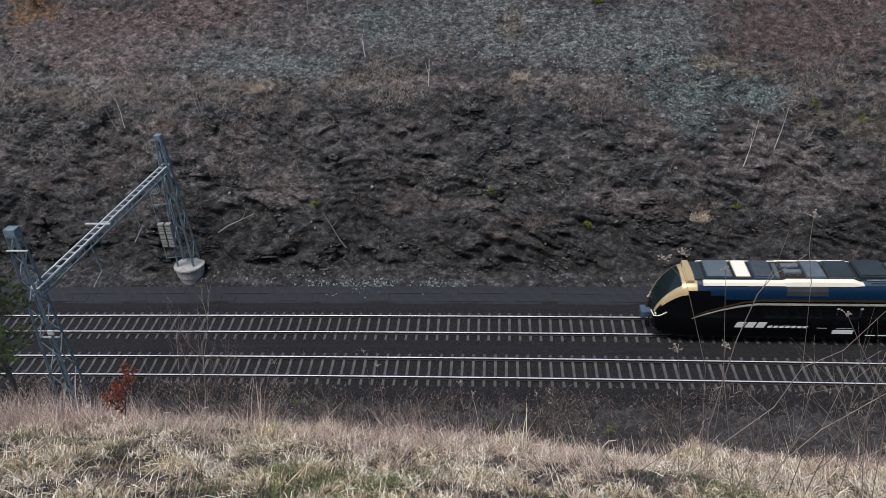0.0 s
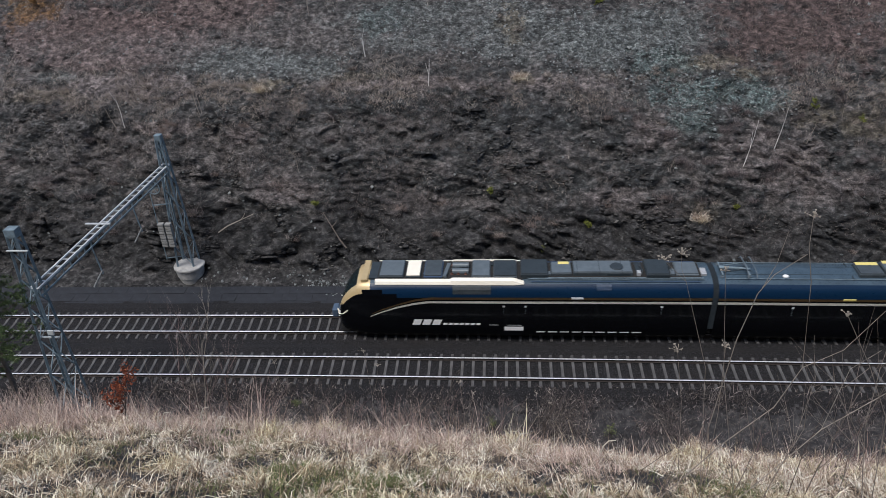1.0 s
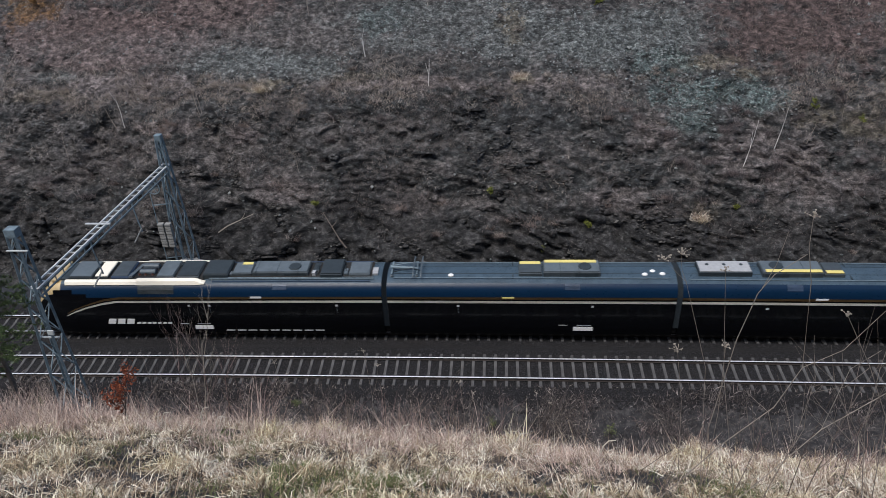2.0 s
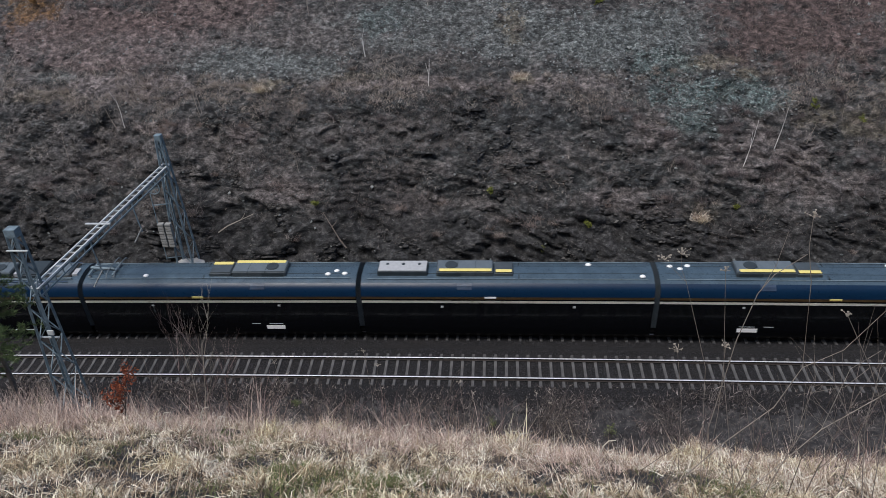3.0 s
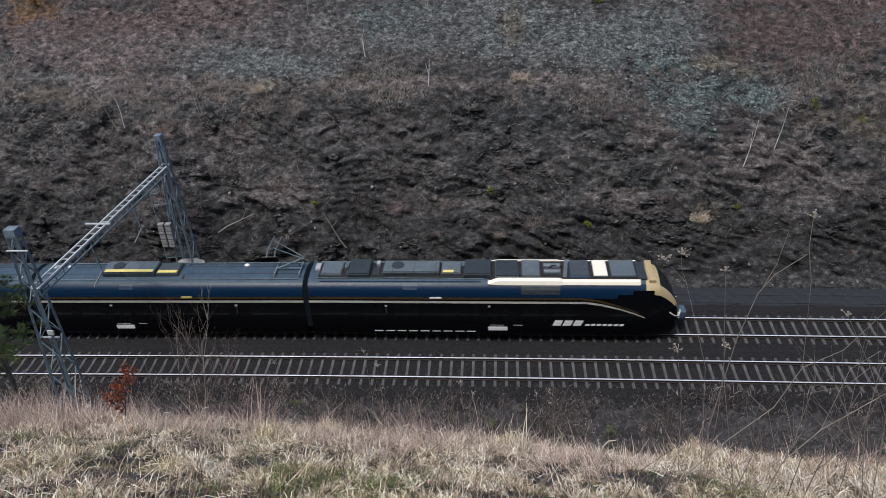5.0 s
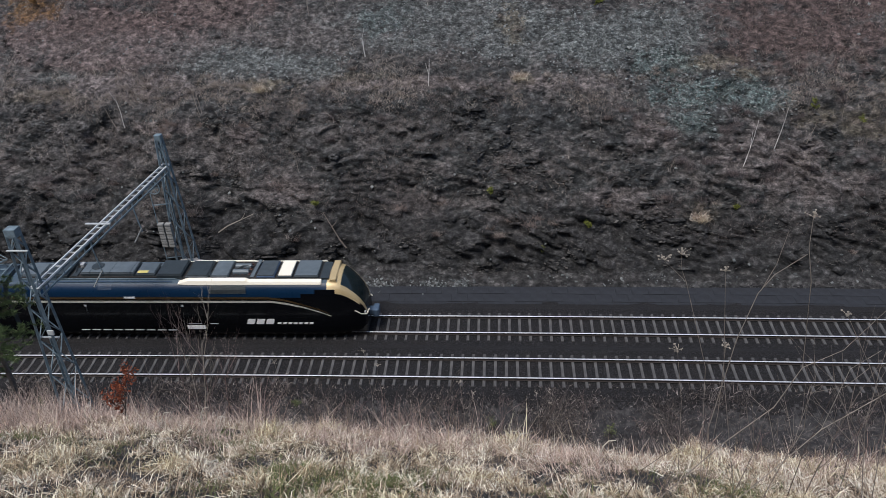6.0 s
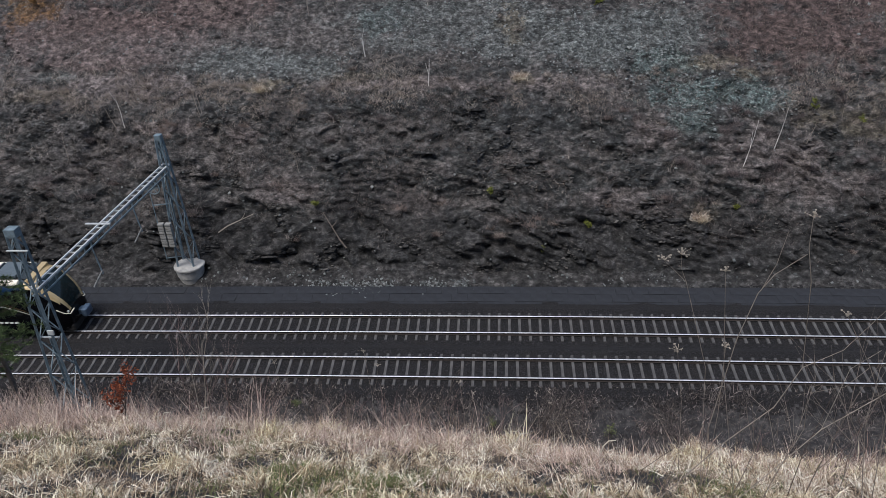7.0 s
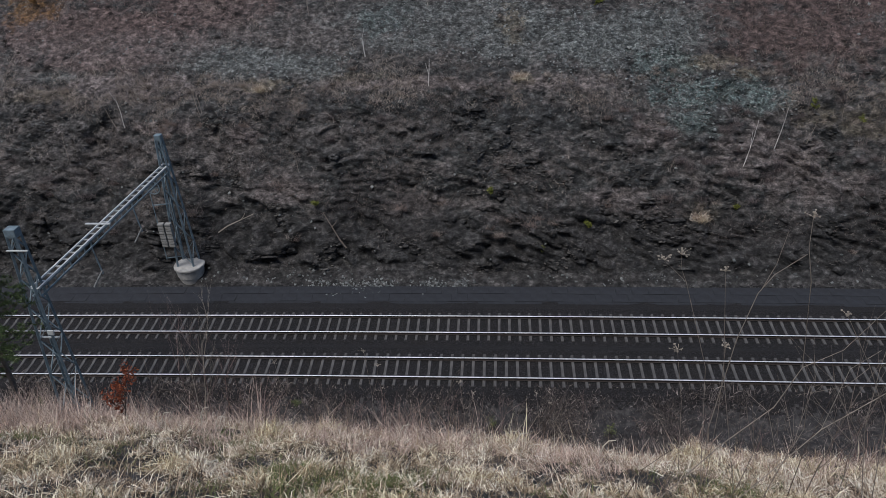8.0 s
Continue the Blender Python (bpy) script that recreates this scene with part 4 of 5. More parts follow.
    ob = thing("mast_foundation", "weathered round concrete footing at the foot of the cutting", "foundation", m=pose(x, y, z))
    part("block", bm, M_FOOT, ob)
    return ob


foundation(-21.12, 41.15, 0.58)


# ---- plants and stones: roots lie on the ground's own points ----
def ground_points():
    co = np.empty(len(GROUND.data.vertices) * 3, np.float32)
    GROUND.data.vertices.foreach_get("co", co)
    return co.reshape(-1, 3)


GP = ground_points()
FACE = GP[(np.abs(GP[:, 0]) < 40) & (GP[:, 1] > 41.0) & (GP[:, 1] < 62)]


def scatter(n):
    """Random places on the cutting, off the sheet's own rows."""
    p = FACE[rng.integers(0, len(FACE), n)].astype(float)
    d = rng.uniform(-0.10, 0.10, n)
    p[:, 0] += rng.uniform(-0.11, 0.11, n)
    p[:, 1] += d
    p[:, 2] += d * 0.85
    return p


def bulk(name, ver, quads, tris, mats):
    """A mesh from arrays of corners, four-sided and three-sided faces."""
    me = bpy.data.meshes.new(name)
    me.vertices.add(len(ver))
    me.vertices.foreach_set("co", np.ascontiguousarray(ver, np.float32).ravel())
    loops = np.concatenate([quads.ravel(), tris.ravel()]).astype(np.int32)
    me.loops.add(len(loops))
    me.loops.foreach_set("vertex_index", loops)
    nq, nt = len(quads), len(tris)
    me.polygons.add(nq + nt)
    start = np.concatenate([np.arange(nq) * 4, nq * 4 + np.arange(nt) * 3]).astype(np.int32)
    me.polygons.foreach_set("loop_start", start)
    for m in mats:
        me.materials.append(m)
    me.update(calc_edges=True)
    return me


def blades(name, root, length, width, lean, droop, mat, comb=0.0):
    """Bent tapering blades, one for each root."""
    n = len(root)
    az = rng.uniform(0, math.tau, n)
    if comb:
        az = 2.6 * fbm(root[:, 0] * comb, root[:, 1] * comb, 3, 301) * math.pi + rng.normal(0, 0.75, n)
    out = np.stack([np.cos(az), np.sin(az), np.zeros(n)], -1)
    lean = lean * rng.uniform(0.2, 1.0, n)
    up = np.array([0, 0, 1.0])
    d1 = out * np.sin(lean)[:, None] + up * np.cos(lean)[:, None]
    l2 = lean + droop * rng.uniform(0.1, 1.0, n)
    d2 = out * np.sin(l2)[:, None] + up * np.cos(l2)[:, None]
    side = np.cross(d1, rng.normal(0, 1, (n, 3)))
    side /= np.linalg.norm(side, axis=1)[:, None] + 1e-6
    w = (side * (width * rng.uniform(0.6, 1.3, n))[:, None]) / 2
    L = length[:, None]
    mid = root + d1 * L * 0.55
    tip = mid + d2 * L * 0.45
    ver = np.stack([root - w, root + w, mid + w * 0.7, mid - w * 0.7, tip], 1).reshape(-1, 3)
    b = np.arange(n)[:, None] * 5
    me = bulk(name, ver, b + np.array([[0, 1, 2, 3]]), b + np.array([[3, 2, 4]]), [mat])
    return me


M_STRAW = varied("dry_straw", [(0.23, (0.070, 0.044, 0.032)), (0.355, (0.285, 0.205, 0.148)), (0.51, (0.61, 0.49, 0.372)), (0.68, (1.0, 0.94, 0.82))], 0.85, scale=2.6, drift=(0.88, 0.86, 0.62), single=0.42)
M_GREEN = varied("grass_green", [(0.2, (0.07, 0.085, 0.03)), (0.6, (0.15, 0.175, 0.065)), (0.9, (0.26, 0.27, 0.12))], 0.8)
M_TWIG = varied("bare_twigs", [(0.15, (0.060, 0.048, 0.044)), (0.5, (0.165, 0.132, 0.120)), (0.85, (0.33, 0.28, 0.26))], 0.9)
M_TWIGRED = varied("reddish_twigs", [(0.15, (0.07, 0.043, 0.040)), (0.45, (0.19, 0.130, 0.122)), (0.8, (0.38, 0.29, 0.27))], 0.9)
M_SCRUB = varied("dark_bare_scrub", [(0.15, (0.022, 0.019, 0.021)), (0.45, (0.070, 0.060, 0.060)), (0.68, (0.15, 0.126, 0.120)), (0.84, (0.50, 0.44, 0.41))], 0.9)
M_TUFT = varied("withered_grass", [(0.15, (0.14, 0.112, 0.096)), (0.5, (0.34, 0.285, 0.245)), (0.85, (0.60, 0.54, 0.47))], 0.9)
M_STONE = varied("shale_stones", [(0.15, (0.035, 0.039, 0.041)), (0.5, (0.118, 0.128, 0.128)), (0.85, (0.31, 0.325, 0.315))], 0.9)
M_FLAKE = varied("shale_flakes", [(0.2, (0.018, 0.017, 0.017)), (0.5, (0.056, 0.053, 0.050)), (0.8, (0.135, 0.126, 0.116))], 0.8)
M_BARK = painted("grey_bark", (0.20, 0.165, 0.14), 0.9, 0, 0.5, 8.0)
M_PALEBARK = painted("pale_bark", (0.42, 0.37, 0.31), 0.85, 0, 0.45, 8.0)
M_WHITEBARK = painted("whitish_birch_bark", (0.78, 0.75, 0.71), 0.8, 0, 0.35, 4.0)
M_CANE = painted("dry_cane", (0.31, 0.265, 0.225), 0.8, 0, 0.4, 10.0)
M_PLUME = painted("pale_dry_plume", (0.66, 0.60, 0.50), 0.9, 0, 0.3, 10.0)
M_DARKBARK = painted("dark_bark", (0.075, 0.055, 0.048), 0.9, 0, 0.4, 8.0)
M_REDLEAF = varied("rust_red_leaves", [(0.2, (0.13, 0.030, 0.014)), (0.6, (0.26, 0.065, 0.028)), (0.9, (0.38, 0.13, 0.05))], 0.7)
M_RUSTLEAF = varied("orange_brown_leaves", [(0.2, (0.10, 0.05, 0.02)), (0.6, (0.24, 0.13, 0.045)), (0.9, (0.38, 0.24, 0.09))], 0.8)
M_NEEDLE = varied("pine_needles", [(0.2, (0.04, 0.065, 0.022)), (0.6, (0.105, 0.155, 0.055)), (0.9, (0.20, 0.25, 0.10))], 0.7)
M_MOSS = varied("fresh_leaves", [(0.2, (0.07, 0.085, 0.012)), (0.6, (0.18, 0.20, 0.03)), (0.9, (0.32, 0.32, 0.07))], 0.8)


def bank_roots(n, y0, y1, past=1.2):
    y = rng.uniform(y0, y1, n)
    x = rng.uniform(-1, 1, n) * (0.80 * y + 1.2) - 0.08 * y
    yb, _ = brow(x)
    keep = y < yb + past
    x, y = x[keep], y[keep]
    z = height(x, y)[0] - 0.02
    return np.stack([x, y, z], -1)


def foreground_grass():
    r = bank_roots(250000, 3.4, 14.6)
    # clumps: taller, shorter and trodden places
    k = fbm(r[:, 0] * 1.1, r[:, 1] * 1.1, 3, 91)
    t = vnoise(r[:, 0] * 3.1, r[:, 1] * 2.3, 95) + 0.5 * vnoise(r[:, 0] * 6.3, r[:, 1] * 4.9, 97)
    keep = rng.uniform(0, 1, len(r)) < np.clip(0.30 + 0.5 * k + 0.95 * t, 0.02, 1)
    r, k, t = r[keep], k[keep], t[keep]
    h = (0.16 + 0.13 * np.clip(k + 0.3, 0, 1.6) + 0.10 * np.clip(t, 0, 1)) * rng.uniform(0.3, 1.2, len(r)) * np.clip(0.55 + 0.05 * r[:, 1], 0.65, 1.15)
    r[:, 2] += 0.08 * np.clip(k, -0.3, 1) + 0.13 * np.clip(t, -0.3, 0.9)
    ob = new("dry_grass", blades("dry_grass", r, h, 0.0064 + 0.0006 * r[:, 1], 1.65, 2.9, M_STRAW, 2.4))
    tagged(ob, "matted dry straw-coloured grass on the near bank", "grass", kind="stuff")
    # long fallen stalks over the mat
    r = bank_roots(3800, 3.4, 14.6)
    r[:, 2] += 0.08
    ob = new("fallen_stalks", blades("fallen_stalks", r, rng.uniform(0.2, 0.55, len(r)), np.full(len(r), 0.0065), 1.5, 0.6, M_STRAW))
    tagged(ob, "long fallen pale stalks over the dry grass", "grass", kind="stuff")
    # green shoots in a few patches
    r = bank_roots(60000, 3.4, 11.5, 0.0)
    k = fbm(r[:, 0] * 0.75, r[:, 1] * 0.75, 3, 191)
    r = r[(k > 0.62) | ((k > -0.1) & (rng.uniform(0, 1, len(r)) < 0.20))]
    r[:, 2] += 0.03
    ob = new("green_grass", blades("green_grass", r, rng.uniform(0.08, 0.24, len(r)), np.full(len(r), 0.010), 1.0, 1.0, M_GREEN))
    tagged(ob, "fresh green shoots among the dry grass", "grass", kind="stuff")


foreground_grass()


def camera_grass():
    """The same dry grass round the place where the camera stands."""
    n = 80000
    x, y = rng.uniform(-9, 9, n), rng.uniform(-5, 3.5, n)
    r = np.stack([x, y, height(x, y)[0] - 0.02], -1)
    ob = new("dry_grass", blades("dry_grass", r, rng.uniform(0.1, 0.32, n), np.full(n, 0.012), 1.3, 1.8, M_STRAW, 0.9))
    tagged(ob, "matted dry grass round the top of the bank", "grass", kind="stuff")


camera_grass()


def seed_stalks():
    """Upright pale grass plumes along the bank's edge."""
    r = bank_roots(3000, 7.0, 14.6, 1.4)
    yb, _ = brow(r[:, 0])
    r = r[r[:, 1] > yb - 2.0]
    h = rng.uniform(0.35, 0.95, len(r)) * (0.65 + 0.5 * np.clip(fbm(r[:, 0] * 0.6, r[:, 1] * 0.6, 3, 15) + 0.5, 0, 1))
    h = h * np.where(r[:, 0] > 1.5, 0.7, 1.0)
    ob = new("tall_grass", blades("tall_grass", r, h, np.full(len(r), 0.012), 0.55, 0.7, M_STRAW))
    tagged(ob, "tall pale dry grass along the bank's edge", "grass", kind="stuff")


seed_stalks()


def tall_clump():
    n = 4600
    x, y = rng.uniform(-12.4, -7.6, n), rng.uniform(10.8, 13.4, n)
    r = np.stack([x, y, height(x, y)[0] - 0.02], -1)
    ob = new("reed_clump", blades("reed_clump", r, rng.uniform(0.35, 1.25, n) * np.clip((-7.0 - x) / 3.0, 0.4, 1), np.full(n, 0.010), 0.55, 0.7, M_PINK))
    tagged(ob, "tall tan stalks in front of the mast", "grass", kind="stuff")


M_PINK = varied("pinkish_dead_stems", [(0.15, (0.13, 0.085, 0.070)), (0.40, (0.46, 0.33, 0.275)), (0.74, (0.86, 0.71, 0.61))], 0.9)
tall_clump()


def brow_growth():
    """A pinkish band of fine dead growth along the bank's edge, and short brown litter under all the grass."""
    r = bank_roots(90000, 6.0, 14.6, 1.5)
    yb, _ = brow(r[:, 0])
    k = fbm(r[:, 0] * 0.9, r[:, 1] * 0.9, 3, 411)
    m = (r[:, 1] > yb - 2.6 + 1.2 * k) & (rng.uniform(0, 1, len(r)) < 0.6)
    r = r[m]
    ob = new("dead_heather", blades("dead_heather", r, rng.uniform(0.15, 0.46, len(r)) * np.where(r[:, 0] > 1.5, 0.7, np.where(r[:, 0] < -0.5, 1.35, 1.0)), np.full(len(r), 0.0085), 0.9, 1.3, M_PINK, 0.7))
    tagged(ob, "fine pinkish dead growth along the bank's edge", "scrub", kind="stuff")
    r = bank_roots(70000, 3.4, 14.6)
    ob = new("grass_litter", blades("grass_litter", r, rng.uniform(0.06, 0.18, len(r)), np.full(len(r), 0.009), 1.5, 1.0, M_LITTER))
    tagged(ob, "short brown litter under the dry grass", "grass", kind="stuff")


M_LITTER = varied("brown_litter", [(0.15, (0.06, 0.042, 0.030)), (0.5, (0.18, 0.13, 0.09)), (0.85, (0.36, 0.29, 0.20))], 0.9)
brow_growth()


def undergrowth():
    """Bare twiggy scrub between the bank and the near track."""
    n = 130000
    x = np.where(rng.uniform(0, 1, n) < 0.6, rng.uniform(-27, 30, n), rng.uniform(2, 20, n))
    y = 30.1 - 7.0 * rng.uniform(0, 1, n) ** 0.85
    k = fbm(x * 0.35, y * 0.5, 3, 23)
    keep = rng.uniform(0, 1, n) < np.where(x > 3, 0.62, 1.0) * np.clip(0.62 + 0.8 * k, 0.16, 1) * np.clip((30.3 - y) / np.where(x < -3, 0.7, 1.3), 0.05, 1)
    x, y, k = x[keep], y[keep], k[keep]
    r = np.stack([x, y, height(x, y)[0] - 0.03], -1)
    h = rng.uniform(0.12, 0.62, len(r)) * (0.7 + 0.7 * np.clip(k, 0, 1))
    ob = new("undergrowth", blades("undergrowth", r, h, np.full(len(r), 0.028), 1.0, 0.8, M_SCRUB))
    tagged(ob, "dark brown leafless scrub beside the near track", "scrub", kind="stuff")
    m = rng.uniform(0, 1, len(r)) < np.where(x < -3, 0.5, 0.24) * np.clip(1 - x / 16, 0.3, 1.5)
    ob = new("withered_weeds", blades("withered_weeds", r[m], h[m] * 0.7, np.full(m.sum(), 0.024), 1.2, 0.8, M_TUFT))
    tagged(ob, "withered pale weeds beside the near track", "weeds", kind="stuff")


undergrowth()


def brow_thicket():
    """Fine bare stems along the bank's edge, standing before the tracks."""
    n = 7000
    x = np.where(rng.uniform(0, 1, n) < 0.75, rng.uniform(-12.5, 0.5, n), rng.uniform(0.5, 9.5, n))
    yb, _ = brow(x)
    y = yb + rng.uniform(-0.9, 1.5, n)
    k = fbm(x * 0.9, y * 0.5, 3, 733)
    keep = rng.uniform(0, 1, n) < np.clip(0.45 + 0.9 * k, 0.05, 1)
    x, y, k = x[keep], y[keep], k[keep]
    r = np.stack([x, y, height(x, y)[0] - 0.03], -1)
    h = rng.uniform(0.45, 1.5, len(r)) * (0.75 + 0.5 * np.clip(k, 0, 1)) * np.where(x > 0, 0.62, 1.0)
    m = rng.uniform(0, 1, len(r)) < 0.55
    for part_of, mat, label in ((m, M_TWIGRED, "fine reddish bare stems along the bank's edge"), (~m, M_PINK, "fine pale bare stems along the bank's edge")):
        ob = new("bare_stems", blades("bare_stems", r[part_of], h[part_of], np.full(part_of.sum(), 0.011), 0.5, 0.5, mat))
        tagged(ob, label, "scrub", kind="stuff")


brow_thicket()


def stony(x, z):
    """How bare and stony the hillside is, from 0 to 1."""
    d = 0.0
    for cx, cz, rx, rz in ((-18.8, 11.3, 4.5, 0.9), (-14, 10.9, 3.2, 0.8), (-8.8, 13.4, 2.2, 1.0), (-4, 13.2, 7, 1.6), (2.5, 12.2, 5, 1.6), (7.2, 11.9, 4, 1.8), (11.2, 12.2, 3.6, 1.8), (11, 10.7, 2.6, 1.2), (12.2, 9.2, 2.8, 1.1), (15.9, 9.4, 2.8, 1.0), (17.5, 8.8, 1.6, 0.8), (12.8, 7.9, 1.8, 0.8)):
        d = d + np.exp(-((x - cx) / rx) ** 4 - ((z - cz) / rz) ** 4)
    return np.clip(d, 0, 1)


def cutting_plants():
    pts = scatter(900000)
    x, y, z = pts.T
    pts = pts[rng.uniform(0, 1, len(x)) > 0.85 * stony(x, z)]
    x, y, z = pts.T
    k = fbm(x * 0.33, z * 0.55, 4, 61)
    bench = np.exp(-((z - 9.6 - 0.6 * fbm(x * 0.13, 0 * x, 2, 11)) / 1.0) ** 2)
    u = rng.uniform(0, 1, len(x))
    # bare scrub in drifts over the rock and above it
    m = u < np.clip(1.1 * (k + 0.5 * fbm(x * 1.6, z * 1.9, 2, 67) - 0.06 + 0.16 * np.clip(x / 12, -0.5, 1)), 0.010, 0.45) * np.where(z > 11, 0.6, 1.0) * np.clip((z - 0.6) / 3.0, 0.12, 1)
    r = pts[m]
    ob = new("hillside_scrub", blades("hillside_scrub", r, rng.uniform(0.08, 0.38, len(r)), np.full(len(r), 0.013), 1.2, 0.9, M_TWIG))
    tagged(ob, "leafless grey-brown scrub on the cutting", "scrub", kind="stuff")
    # red-brown bracken on the upper corners
    red = np.clip((x - 8) / 10, 0, 1) * np.clip((z - 8.5) / 2.5, 0, 1) + np.clip((-14 - x) / 10, 0, 1) * np.clip((z - 10.5) / 2, 0, 1)
    m = rng.uniform(0, 1, len(x)) < 0.12 * red
    r = pts[m]
    ob = new("dead_bracken", blades("dead_bracken", r, rng.uniform(0.06, 0.22, len(r)), np.full(len(r), 0.034), 1.5, 0.9, M_TWIGRED))
    tagged(ob, "flattened red-brown bracken on the upper hillside", "bracken", kind="stuff")
    # pale grass on the bench and in tufts
    k2 = fbm(x * 0.9, z * 0.9, 3, 83)
    m = rng.uniform(0, 1, len(x)) < np.clip(np.where(x < -6, 0.75, np.where((x > 7) & (x < 18), 0.04, 0.2)) * bench * np.clip(0.35 + 1.5 * k2 + 0.8 * fbm(x * 0.15, 0 * x, 2, 19), 0, 1.6) + 0.30 * np.clip(k2 - 0.42, 0, 1) * np.clip((z - 2.5) / 3, 0, 1), 0, 0.5)
    r = pts[m]
    ob = new("hillside_grass", blades("hillside_grass", r, rng.uniform(0.12, 0.42, len(r)), np.full(len(r), 0.019), 1.1, 1.2, M_TUFT))
    tagged(ob, "pale withered grass along the bench of the cutting", "grass", kind="stuff")


cutting_plants()


def clump_plants(name, centres, size, per, mat, label, category, lean=1.15, width=0.014):
    """Rounded clumps of fine stems, each rooted round a place of its own."""
    c = np.repeat(centres, per, 0)
    s = np.repeat(size, per)
    o = rng.normal(0, 1, (len(c), 3)) * np.array([0.30, 0.13, 0.10]) * s[:, None]
    ob = new(name, blades(name, c + o, rng.uniform(0.35, 0.95, len(c)) * s, np.full(len(c), width), lean, 0.9, mat))
    return tagged(ob, label, category, kind="stuff")


def seat(x, y, z):
    """The place of the cutting's face that lies nearest."""
    d = ((FACE[:, :3] - np.array((x, y, z))) ** 2) @ np.array((4.0, 1.0, 1.0))
    return FACE[int(np.argmin(d))].astype(float)


def hillside_clumps():
    p = scatter(60000)
    x, y, z = p.T
    k = fbm(x * 0.25, z * 0.4, 3, 521)
    u = rng.uniform(0, 1, len(x))

    def pick(weight):
        return p[u < weight]
    spots = [(-16.9, 50.4, 10.1), (-17.6, 50.3, 10.0), (-16.0, 50.5, 10.1), (1.0, 50.7, 10.2), (1.6, 50.4, 10.0), (2.0, 50.2, 9.8), (12.6, 43.6, 3.4), (13.1, 43.3, 3.0), (13.9, 43.8, 3.5),
             (23.3, 47.6, 7.7), (23.9, 47.3, 7.2), (20.6, 47.9, 8.0), (21.1, 47.6, 7.6), (10.7, 47.5, 7.7), (-34.2, 49.7, 9.7), (-33.3, 49.9, 9.9)]
    c = np.concatenate([[seat(*q) for q in spots], pick(0.045 * np.exp(-((z - 9.9) / 0.45) ** 2) * np.where(x < -14, 1.0, 0.3) + 0.0008)])
    clump_plants("pale_tussock", c, rng.uniform(0.30, 0.75, len(c)), 90, M_TUFT, "pale withered grass tussocks on the cutting", "grass")
    c = pick(0.020 * np.exp(-((x - 16) / 6.5) ** 2 - ((z - 5.8) / 2.2) ** 2) + 0.0045 * np.clip(k + 0.2, 0, 1) * np.clip((9.6 - z) / 1.5, 0, 1) * np.clip((z - 1.6) / 1.5, 0, 1))
    clump_plants("bare_thicket", c, rng.uniform(0.45, 1.15, len(c)), 130, M_THICKET, "purplish-brown leafless thickets on the cutting", "scrub")
    pink = (0.06 * np.exp(-((x + 23.8) / 2.2) ** 2 - ((z - 7.9) / 0.5) ** 2) + 0.06 * np.exp(-((x + 18) / 1.1) ** 2 - ((z - 7.6) / 0.6) ** 2)
            + 0.03 * np.exp(-((x + 15) / 1.6) ** 2 - ((z - 4.6) / 0.9) ** 2) + 0.03 * np.exp(-((x + 6.3) / 3.0) ** 2 - ((z - 3.2) / 0.6) ** 2)
            + 0.04 * np.exp(-((x - 1.2) / 1.6) ** 2 - ((z - 2.5) / 0.5) ** 2) + 0.03 * np.exp(-((x - 8) / 2.6) ** 2 - ((z - 3.5) / 0.7) ** 2) + 0.0018 * np.clip(k, 0, 1))
    c = pick(0.0050 * np.clip(0.4 + k, 0, 1.2) * np.clip((z - 8.0) / 2, 0, 1) * (1 - stony(x, z)) + 0.0020)
    clump_plants("dark_heath", c, rng.uniform(0.22, 0.62, len(c)), 80, M_DARKHEATH, "low dark heathy clumps on the hillside", "scrub", 1.3, 0.018)
    c = pick(pink)
    clump_plants("pinkish_tussock", c, rng.uniform(0.35, 0.80, len(c)), 100, M_PINKTUFT, "pinkish-brown withered grass clumps on the rock", "grass")


M_DARKHEATH = varied("dark_heath_stems", [(0.2, (0.014, 0.012, 0.012)), (0.55, (0.034, 0.029, 0.028)), (0.9, (0.085, 0.072, 0.066))], 0.9)
M_THICKET = varied("purplish_bare_twigs", [(0.15, (0.050, 0.040, 0.042)), (0.5, (0.140, 0.112, 0.112)), (0.85, (0.30, 0.255, 0.245))], 0.9)
M_PINKTUFT = varied("pinkish_withered_grass", [(0.15, (0.10, 0.072, 0.062)), (0.5, (0.26, 0.195, 0.168)), (0.85, (0.46, 0.38, 0.33))], 0.9)
hillside_clumps()


def stones(name, roots, size, label, mat=None, flat=0.6, tilt=0.45):
    """Angular broken stones, half sunk, each of its own shape."""
    n = len(roots)
    base = np.array([(-1, -1, -0.6), (1, -1, -0.6), (1, 1, -0.6), (-1, 1, -0.6), (-0.7, -0.7, 0.6), (0.7, -0.7, 0.6), (0.7, 0.7, 0.6), (-0.7, 0.7, 0.6)])
    ver = base[None] * rng.uniform(0.45, 1.35, (n, 8, 3)) * (size[:, None, None] / 2) * (1.25 if flat > 0.5 else 1.9, 0.9, flat)
    a = rng.uniform(0, math.tau, n) if flat > 0.5 else rng.normal(0, 0.45, n)
    c, s = np.cos(a)[:, None], np.sin(a)[:, None]
    vx, vy, vz = ver[..., 0] * c - ver[..., 1] * s, ver[..., 0] * s + ver[..., 1] * c, ver[..., 2]
    t = rng.normal(tilt, 0.35, n)
    c, s = np.cos(t)[:, None], np.sin(t)[:, None]
    vy, vz = vy * c - vz * s, vy * s + vz * c
    ver = (np.stack([vx, vy, vz], -1) + roots[:, None, :]).reshape(-1, 3)
    b = np.arange(n)[:, None, None] * 8
    q = np.array([[0, 3, 2, 1], [4, 5, 6, 7], [0, 1, 5, 4], [1, 2, 6, 5], [2, 3, 7, 6], [3, 0, 4, 7]])
